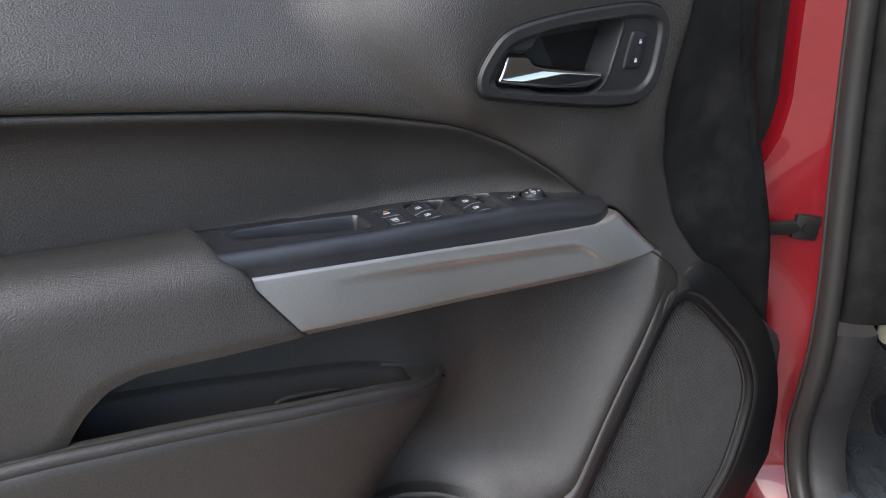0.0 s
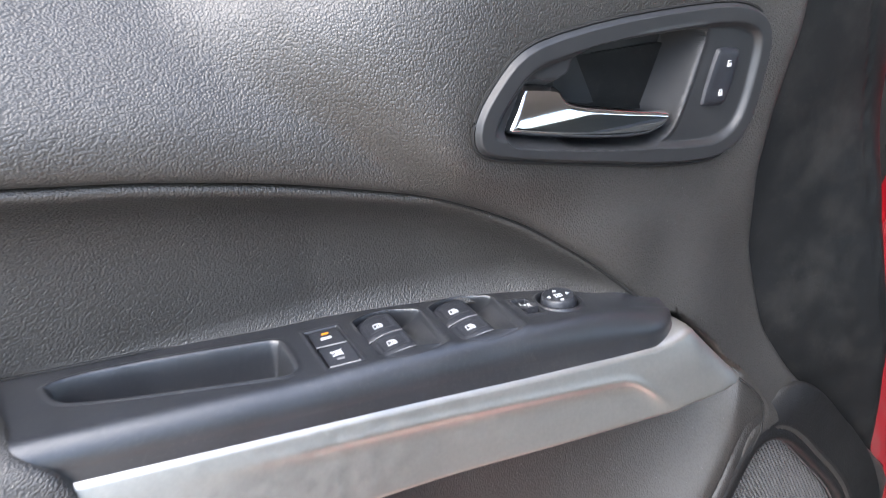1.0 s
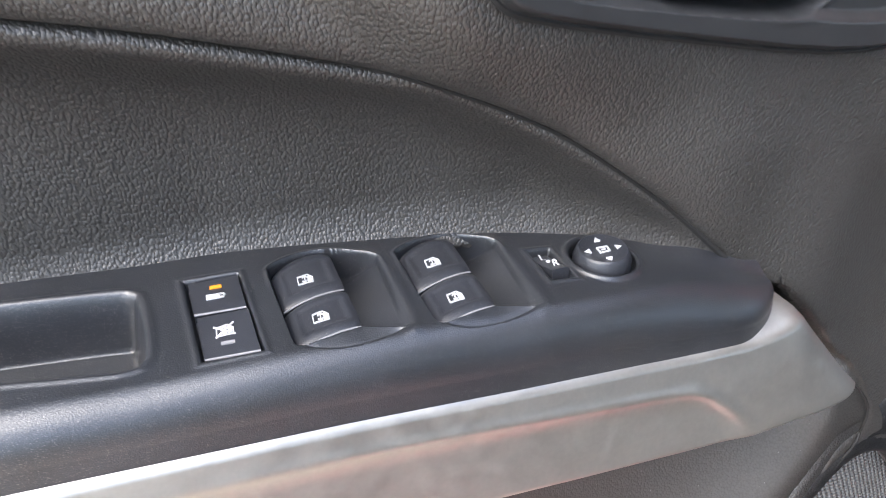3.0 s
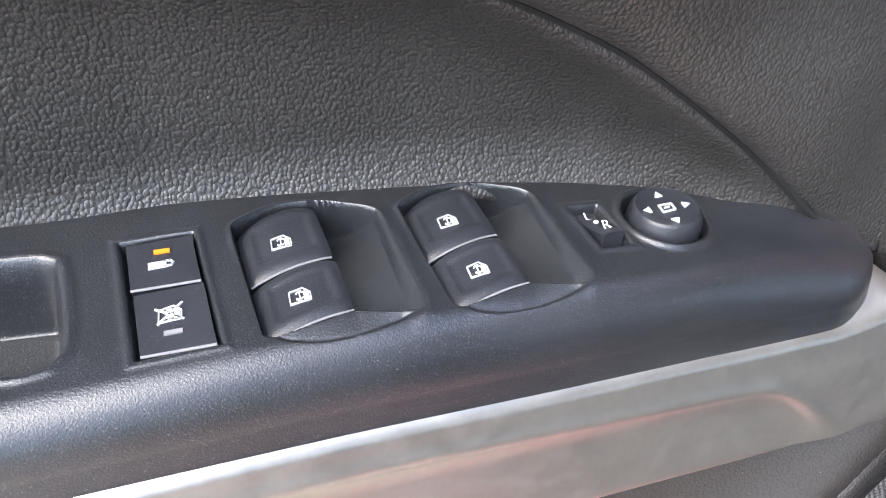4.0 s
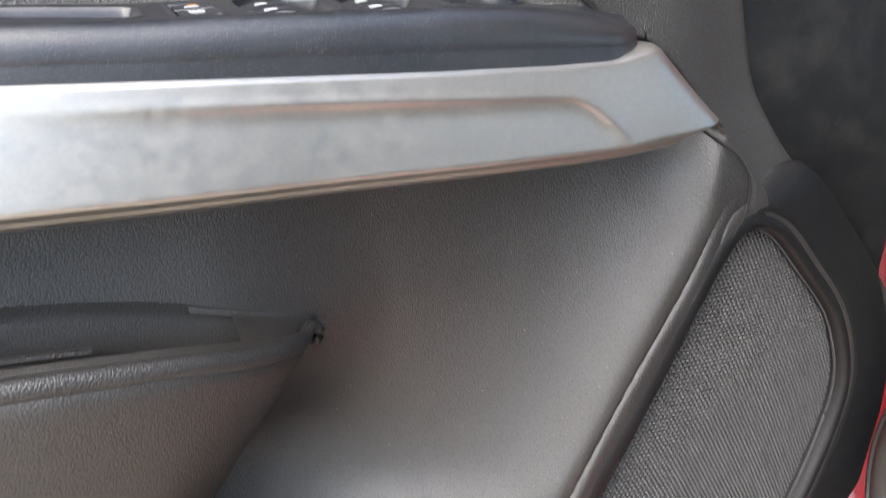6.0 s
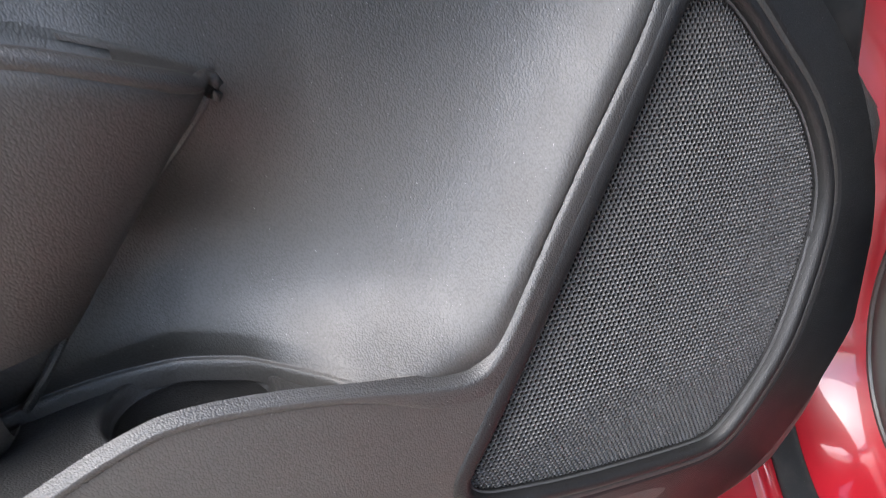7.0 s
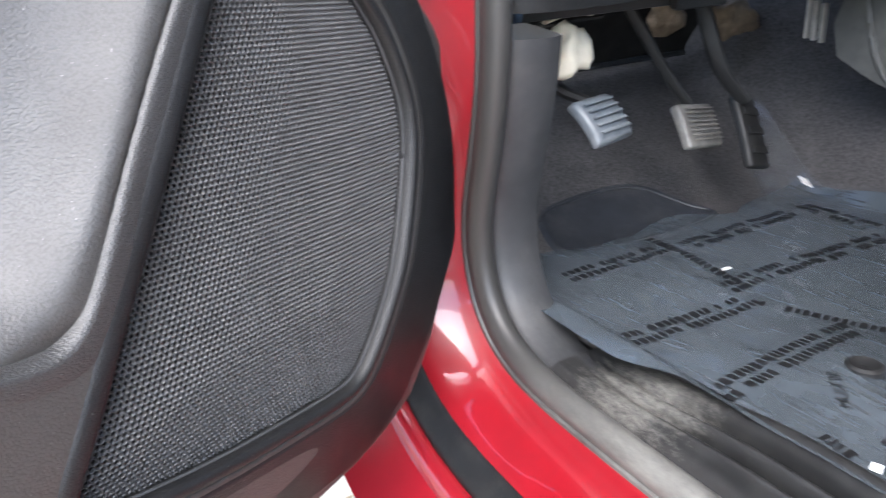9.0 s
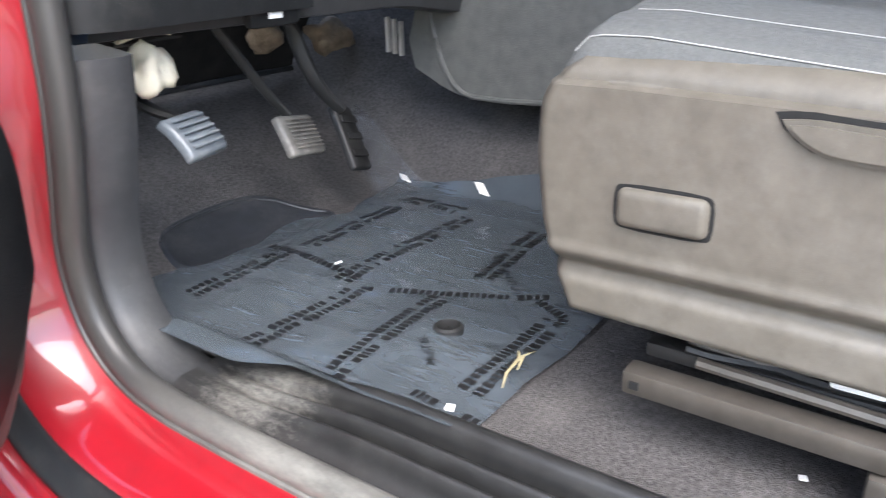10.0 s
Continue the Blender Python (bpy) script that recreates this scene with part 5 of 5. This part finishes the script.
def heel_pad():
    """A moulded rubber pad lying over the foot of the toe board."""
    line = smooth_loop([(0.640, 1.020), (0.642, 1.085), (0.665, 1.104), (0.790, 1.112), (0.835, 1.098), (0.862, 1.070), (0.893, 1.036), (0.880, 1.010), (0.76, 1.005)], 90, 2)
    mid = line.mean(0)
    rows = []
    for k, h in ((1.02, -0.002), (1.0, 0.003), (0.985, 0.006), (0.965, 0.0065), (0.945, 0.0045), (0.93, 0.004), (0.7, 0.004), (0.45, 0.004), (0.2, 0.004), (0.02, 0.004)):
        p = mid + (line - mid) * k
        z = floor_height(p[None, :, 0], p[None, :, 1])[0] + h
        rows.append(np.concatenate([p, z[:, None]], 1))
    return sheet(np.stack(rows, 0), True)


heel = thing("heel_pad", "dark moulded rubber heel pad on the carpet", "floor pad", pose(0, 0, 0))
part("pad", heel_pad(), HEEL, heel, sharp=60)
edge = smooth_line([(0.648, 1.085), (0.668, 1.100), (0.790, 1.108), (0.832, 1.094), (0.858, 1.067), (0.884, 1.038)], 60, 2)
part("raised_edge", tube(np.concatenate([edge, floor_height(edge[None, :, 0], edge[None, :, 1])[0][:, None] + 0.004], 1), 0.0022, 8), HEEL, heel)

# ---- floor film with its printed rows ----
film = thing("floor_film", "wrinkled clear protective floor film with black print", "floor film", pose(0, 0, 0))


def film_height(x, y):
    z = floor_height(x, y) + 0.006
    wr = np.array([[noise.noise(Vector((a * 16, b * 9, 2.0))) + 0.5 * noise.noise(Vector((a * 40, b * 18, 5.0))) for a, b in zip(r, s)] for r, s in zip(x, y)])
    return z + 0.0035 * wr + 0.022 * step(0.566, 0.534, x)


def film_sheet():
    S, T = np.meshgrid(np.linspace(0, 1, 100), np.linspace(0, 1, 100))
    left = 0.533 - 0.024 * step(0.38, 0.52, T)
    x = left + S * (1.075 - left + 0.02 * np.sin(T * 5))
    front = 1.035 + 0.010 * np.sin(S * 14) - 0.045 * step(0.20, 0.0, S) - 0.03 * np.exp(-(((S - 0.70) / 0.06) ** 2))
    y = 0.570 + 0.004 * np.sin(S * 11) + T * (front - 0.570)
    return sheet(np.stack([x, y, film_height(x, y)], -1))


part("film", film_sheet(), FILM, film, sharp=180)


def film_flap():
    """A tongue of the film climbing the toe board beside the tunnel."""
    S, T = np.meshgrid(np.linspace(0, 1, 24), np.linspace(0, 1, 30))
    left, right = 0.955 + 0.105 * T**0.8, 1.045 + 0.038 * np.sin(T * 1.9)
    x = left + (right - left) * S
    y = 0.995 + 0.165 * T + 0.01 * np.sin(S * 5)
    return sheet(np.stack([x, y, floor_height(x, y) + 0.006 + 0.016 * np.sin(np.pi * S) * np.sin(np.pi * np.minimum(T * 1.2, 1)) + 0.010 * S**4], -1))


part("flap", film_flap(), CLEAR, film, "film tongue curled up the toe board", 180)

INK = plain("black_ink", (0.008, 0.008, 0.009), 0.5, vary=0.1)


def print_row(a, b, lines=2, size=0.011):
    """A row of unreadable print: short bars of the words' size lying on the film."""
    a, b = np.array(a), np.array(b)
    d = b - a
    length = np.linalg.norm(d)
    d = d / length
    n = np.array([-d[1], d[0]])
    verts, faces = [], []
    for row in range(lines):
        s = 0.0
        off = (row - (lines - 1) / 2) * size * 1.45
        while s < length:
            w = random.uniform(0.004, 0.009)
            if random.random() < 0.14:
                s += 0.008
                continue
            hgt = size * random.uniform(0.8, 1.0)
            c = a + d * (s + w / 2) + n * off
            cs = [c - d * w * 0.4 - n * hgt / 2, c + d * w * 0.4 - n * hgt / 2, c + d * w * 0.4 + n * hgt / 2, c - d * w * 0.4 + n * hgt / 2]
            xs, ys = np.array([[p[0] for p in cs]]), np.array([[p[1] for p in cs]])
            zs = film_height(xs, ys)[0] + 0.0012
            k = len(verts)
            verts += [(p[0], p[1], z) for p, z in zip(cs, zs)]
            faces.append((k, k + 1, k + 2, k + 3))
            s += w + 0.0015
    me = bpy.data.meshes.new("print_line")
    me.from_pydata(verts, [], faces)
    return part("print_line", me, INK, film)


def print_words(text, a, b, size, shift):
    """Readable words in capitals along a row on the film."""
    c = bpy.data.curves.new("words", "FONT")
    c.body, c.size, c.align_x, c.align_y = text, size, "LEFT", "CENTER"
    ob = new("words", c)
    me = bpy.data.meshes.new_from_object(ob.evaluated_get(bpy.context.evaluated_depsgraph_get()))
    bpy.data.objects.remove(ob)
    a, b = np.array(a), np.array(b)
    d = (b - a) / np.linalg.norm(b - a)
    n = np.array([-d[1], d[0]])
    co = np.array([v.co[:] for v in me.vertices])
    p = a + co[:, :1] * d + (co[:, 1:2] + shift) * n
    z = film_height(p[None, :, 0], p[None, :, 1])[0] + 0.0014
    me.vertices.foreach_set("co", np.concatenate([p, z[:, None]], 1).ravel())
    me.materials.clear()
    return part("word_print", me, INK, film, "black capital words")


print_words("PROTECTIVE COVER", (0.785, 0.655), (0.905, 0.775), 0.014, 0.0)
print_words("MUST BE", (0.625, 0.655), (0.700, 0.735), 0.013, 0.0)
for a, b, n in (((0.555, 0.830), (0.716, 0.826), 2), ((0.563, 0.722), (0.740, 0.734), 2), ((0.610, 0.606), (0.768, 0.606), 2), ((0.603, 0.972), (0.744, 0.968), 2),
                ((0.721, 0.856), (0.965, 0.850), 2), ((0.765, 0.958), (0.945, 0.962), 2), ((0.811, 0.722), (0.972, 0.738), 2),
                ((0.554, 0.825), (0.560, 0.712), 1), ((0.720, 0.815), (0.800, 0.640), 1), ((0.750, 1.005), (0.737, 0.840), 1), ((0.990, 0.975), (0.984, 0.862), 2), ((0.568, 0.575), (0.572, 0.640), 2), ((0.770, 0.600), (0.790, 0.640), 1)):
    print_row(a, b, n)

# grommet, flakes and straw on the film
grommet = thing("floor_grommet", "dark round floor grommet under the film", "grommet", pose(0.688, 0.683, 0.6415))
a = np.linspace(0, 2 * math.pi, 32, endpoint=False)
part("ring", sheet(np.stack([np.stack([r * np.cos(a), r * np.sin(a), np.full_like(a, h)], -1) for r, h in ((0.0155, -0.006), (0.015, 0.001), (0.012, 0.003), (0.009, 0.001), (0.001, 0.0))], 0), True), BLACK_METAL, grommet)


def flake(center, size, turn, mat, name, label):
    ob = thing(name, label, "debris", pose(*center, *turn), "debris")
    sx, sy = size
    pts = [(-sx, -sy * 0.8), (sx * 0.8, -sy), (sx, sy * 0.7), (-sx * 0.6, sy)]
    part("scrap", slab(pts, 0, 0.0012), mat, ob)


flake((0.975, 0.965, 0.675), (0.020, 0.006), (20, 0, 50), PAPER, "tape_scrap", "bright white tape scrap on the floor film")
flake((0.995, 0.845, 0.672), (0.017, 0.007), (10, -20, 55), PAPER, "tape_scrap", "bright white tape scrap on the floor film")
flake((0.728, 0.866, 0.653), (0.006, 0.002), (0, 0, -10), PAPER, "tape_scrap", "tiny white scrap on the floor film")
flake((0.566, 0.594, 0.650), (0.005, 0.004), (0, 0, 30), PAPER, "tape_scrap", "tiny white scrap at the film's edge")
flake((0.646, 0.352, 0.638), (0.003, 0.003), (0, 0, 30), PAPER, "tape_scrap", "tiny white scrap on the carpet")
straw = thing("dry_straw", "dry straw-coloured leaf scrap on the floor film", "debris", pose(0.645, 0.583, 0.648, 0, 0, 12), "debris")
part("stem", tube([(-0.03, 0, 0), (-0.01, 0.003, 0.003), (0.015, 0.0, 0.004), (0.03, 0.006, 0.002)], [0.0006, 0.0013, 0.0020, 0.0006], 6, 0.5), STRAW, straw)
part("blade", tube([(0.0, -0.003, 0.001), (0.02, -0.002, 0.004), (0.034, -0.008, 0.002)], [0.0006, 0.0016, 0.0005], 6, 0.4), STRAW, straw)

# ---- driver's seat ----
seat = thing("driver_seat", "grey cloth driver's seat with taupe plastic side shield", "car seat", pose(0, 0, 0))


def side_shield():
    """Moulded side cover: rows along its length, with rolled top, front and foot and a dished band."""
    top = curve([(-0.12, 0.897), (0.20, 0.908), (0.40, 0.915), (0.50, 0.918), (0.525, 0.915), (0.542, 0.906), (0.552, 0.893), (0.558, 0.870)], 0.010)
    foot = curve([(-0.12, 0.718), (0.20, 0.722), (0.33, 0.7245), (0.447, 0.7265), (0.527, 0.728), (0.558, 0.728)], 0.010)
    front = curve([(0.70, 0.523), (0.728, 0.527), (0.760, 0.541), (0.800, 0.552), (0.850, 0.5575), (0.885, 0.555), (0.905, 0.544), (0.918, 0.522), (0.95, 0.49)], 0.006)
    T, S = np.meshgrid(np.r_[np.linspace(0, 0.85, 60), np.linspace(0.86, 1, 40)], np.r_[np.linspace(0, 0.12, 16), np.linspace(0.13, 0.88, 60), np.linspace(0.89, 1, 16)])
    y0 = -0.12 + T * 0.68
    lo, hi = foot(y0), 0.918 + 0 * y0 - (0.50 - np.minimum(y0, 0.5)) * 0.03
    z = lo + (hi - lo) * S
    y = -0.12 + T * (front(z) + 0.12)
    edge = np.minimum(np.minimum((z - foot(y)) / 0.012, (hi - z) / 0.018), (front(z) - y) / 0.014)
    roll = 1 - np.clip(edge, 0, 1)
    x = 0.6195 + 0.016 * roll**2.2
    x = x + 0.009 * np.exp(-(((z - 0.768) / 0.006) ** 2)) - 0.003 * np.exp(-(((z - 0.782) / 0.005) ** 2)) - 0.002 * step(0.772, 0.80, z) + 0.009 * step(0.0195, 0.0165, hi - z)
    grid = np.stack([x, y, z], -1)
    back = grid[:, -1:].copy()
    back[..., 0] += 0.04
    grid = np.concatenate([grid, back], 1)
    lowr, topr = grid[:1].copy(), grid[-1:].copy()
    lowr[..., 0] += 0.05
    topr[..., 0] += 0.03
    return sheet(np.concatenate([lowr, grid, topr], 0))


shield = part("side_shield", side_shield(), TAUPE, seat, "taupe plastic side shield", 60)
part("seat_knob", box((0.6205, 0.457, 0.822), (0.020, 0.061, 0.027), 0.006, segments=4), TAUPE, shield, "rounded taupe adjuster knob")
knob_gap = smooth_loop([(0.4905, 0.8105), (0.4905, 0.8335), (0.4860, 0.8382), (0.4280, 0.8382), (0.4235, 0.8335), (0.4235, 0.8105), (0.4280, 0.8058), (0.4860, 0.8058)], 60, 1)
part("knob_gap", slab([(y, z) for y, z in knob_gap], 0.0, 0.004, 0, Matrix(((0, 0, 1, 0.6172), (1, 0, 0, 0), (0, 1, 0, 0), (0, 0, 0, 1)))), DARK, shield)
lever_line = smooth_loop([(0.398, 0.897), (0.392, 0.884), (0.372, 0.870), (0.338, 0.868), (0.10, 0.862), (0.10, 0.892), (0.33, 0.892)], 60, 1)
part("lever_gap", slab([(y, z) for y, z in lever_line], 0.0, 0.004, 0, Matrix(((0, 0, 1, 0.6170), (1, 0, 0, 0), (0, 1, 0, 0), (0, 0, 0, 1)))), DARK, shield)
lever_in = np.array([0.24, 0.879]) + (np.array(lever_line) - np.array([0.24, 0.879])) * np.array([0.972, 0.85]) + np.array([0.0, -0.0015])
part("recline_lever", slab([(y, z) for y, z in lever_in], -0.012, 0.003, 0.003, Matrix(((0, 0, -1, 0.6150), (1, 0, 0, 0), (0, 1, 0, 0), (0, 0, 0, 1)))), TAUPE, shield, "taupe recline lever")


def cushion_top(x, y):
    """Height of the cushion: a side facet up to the first seam, a bolster up to the second, then the seat."""
    h = np.interp(x, [0.630, 0.6435, 0.652, 0.68, 0.70, 0.73, 0.78, 0.86, 0.95, 1.02, 1.06, 1.08], [0.900, 0.9280, 0.9335, 0.9395, 0.9400, 0.9455, 0.9480, 0.940, 0.938, 0.946, 0.935, 0.90])
    front = step(0.549, 0.520, y)
    return 0.893 + (h - 0.893) * front**0.45 - 0.105 * np.maximum(0, 0.485 - y)


def cushion():
    xs = np.r_[np.linspace(0.630, 0.71, 40), np.linspace(0.715, 1.08, 40)]
    ys = np.r_[np.linspace(0.548, 0.50, 18), np.linspace(0.49, -0.10, 30)]
    X, Y = np.meshgrid(xs, ys, indexing="ij")
    grid = np.stack([X, Y, cushion_top(X, Y)], -1)
    foot = grid[:1].copy()
    foot[..., 2] -= 0.04
    grid = np.concatenate([foot, grid], 0)
    nose = grid[:, :1].copy()
    nose[..., 2] = 0.80
    nose[..., 1] -= 0.01
    return sheet(np.concatenate([nose, grid], 1))


pad = part("seat_cushion", cushion(), FABRIC, seat, "grey cloth seat cushion with white stitching", 60)
for x, first, size in ((0.6435, 0.536, 0.0006), (0.70, 0.515, 0.00045)):
    ys = np.linspace(first, -0.08, 60)
    part("stitching", tube(np.stack([np.full_like(ys, x), ys, cushion_top(np.full_like(ys, x), ys) + 0.0004], 1), size, 6), THREAD, pad, "white seam stitching")

rail = part("seat_rail", box((0.632, 0.178, 0.686), (0.022, 0.60, 0.019), 0.003, segments=2), STEEL, seat, "painted steel seat rail")
part("rail_slot", box((0.6205, 0.468, 0.686), (0.002, 0.007, 0.006), 0), DARK, rail)
part("rail_top", box((0.655, 0.17, 0.705), (0.022, 0.60, 0.012), 0.003, segments=2), BLACK_METAL, seat)
part("slide_rod", tube([(0.640, 0.43, 0.708), (0.640, 0.30, 0.704), (0.640, -0.1, 0.694)], 0.0045, 8), STEEL, seat, "bare steel slide rod")
part("slide_rod", tube([(0.652, 0.44, 0.716), (0.652, 0.30, 0.713), (0.652, -0.1, 0.704)], 0.0035, 8), STEEL, seat)
part("seat_frame", box((0.72, 0.18, 0.735), (0.12, 0.60, 0.03), 0.01), BLACK_METAL, seat)
part("cable_tie", box((0.644, 0.330, 0.7205), (0.010, 0.034, 0.008), 0.003), PAPER, seat, "white plastic clip")
for k, (z, mat, rad) in enumerate(((0.716, BLACK_METAL, 0.0035), (0.721, TAN, 0.0022), (0.712, BARE_METAL, 0.0020))):
    ys = np.linspace(0.44 - 0.03 * k, 0.05, 26)
    wig = np.array([noise.noise(Vector((y * 14, k * 3.0, 0.5))) for y in ys])
    part("seat_cable", tube(np.stack([0.648 + 0.006 * k + 0.008 * wig, ys, z + 0.006 * np.roll(wig, 5) - 0.02 * (0.44 - ys) * 0.6], 1), rad, 6), mat, seat, "loose cable under the seat")
part("rail_foot", box((0.632, 0.30, 0.655), (0.03, 0.03, 0.04), 0.004), STEEL, seat)
part("rail_foot", box((0.632, -0.05, 0.655), (0.03, 0.03, 0.04), 0.004), STEEL, seat)

# ---- unseen cab panels, added to close the space and shade it ----
def panel(name, label, center, size, mat):
    ob = new(name, bpy.data.meshes.new(name))
    bm = box(center, size, 0.01)
    bmesh.ops.recalc_face_normals(bm, faces=bm.faces)
    bm.to_mesh(ob.data)
    bm.free()
    finish(ob, mat)
    return tagged(ob, label, "wall", kind="structure")


panel("ceiling", "unseen pale cab headliner, added for shade and reflections", (1.20, 0.25, 1.68), (1.50, 2.25, 0.04), HEADLINER)
panel("wall_far", "unseen dark far door, added to close the cab", (1.97, 0.10, 0.98), (0.06, 2.2, 0.86), LINER)
panel("wall_rear", "unseen dark rear wall, added to close the cab", (1.22, -0.80, 1.00), (1.45, 0.05, 0.95), LINER)
panel("wall_front", "dark firewall behind the pedals", (1.20, 1.36, 0.84), (1.50, 0.05, 0.53), LINER)
# added so the door panel mirrors something dark towards the cab
panel("wall_side", "unseen dark rear cab side, added to darken reflections", (0.56, -0.58, 1.12), (0.06, 0.46, 1.10), LINER)
panel("wall_floor", "dark underbody of the cab", (1.22, 0.2, 0.575), (1.38, 2.2, 0.03), LINER)

# ---- ground ----
ground = new("ground", bpy.data.meshes.new("ground"))
bm = bmesh.new()
bmesh.ops.create_grid(bm, x_segments=8, y_segments=8, size=400)
bm.to_mesh(ground.data)
bm.free()
finish(ground, PAVING)
tagged(ground, "dusty beige paved ground", "ground", kind="structure")


# paving stones beside the truck
def paving_stone():
    bm = box((0, 0, 0), (0.196, 0.096, 0.05), 0.006, segments=1)
    me = bpy.data.meshes.new("paving_stone")
    bmesh.ops.recalc_face_normals(bm, faces=bm.faces)
    bm.to_mesh(me)
    bm.free()
    me.materials.append(STONE)
    return me


stone_mesh = paving_stone()
for i in range(9):
    for j in range(14):
        stone = new("paving_stone", stone_mesh)
        stone.parent = ground
        stone.matrix_world = pose(-0.35 + 0.2 * i + 0.1 * (j % 2) + random.uniform(-0.002, 0.002), 0.95 + 0.1 * j, 0.0 - 0.012 + random.uniform(-0.002, 0.002), random.uniform(-0.6, 0.6), random.uniform(-0.6, 0.6), random.uniform(-0.5, 0.5))


# unseen trees assumed all round: a dark ring added to darken horizon reflections
def treeline():
    a = np.linspace(0, 2 * math.pi, 240, endpoint=False)
    top = np.array([2.6 + 1.6 * noise.noise(Vector((math.cos(x) * 3, math.sin(x) * 3, 1.0))) + 0.8 * noise.noise(Vector((math.cos(x) * 17, math.sin(x) * 17, 2.0))) for x in a])
    rows = [np.stack([30 * np.cos(a), 30 * np.sin(a), top * k], -1) for k in (0.0, 0.5, 1.0)]
    return sheet(np.stack(rows, 0), True)


backdrop = tagged(new("backdrop", treeline()), "unseen dark line of trees, added for its reflections", "backdrop", kind="structure")
finish(backdrop, TREES)
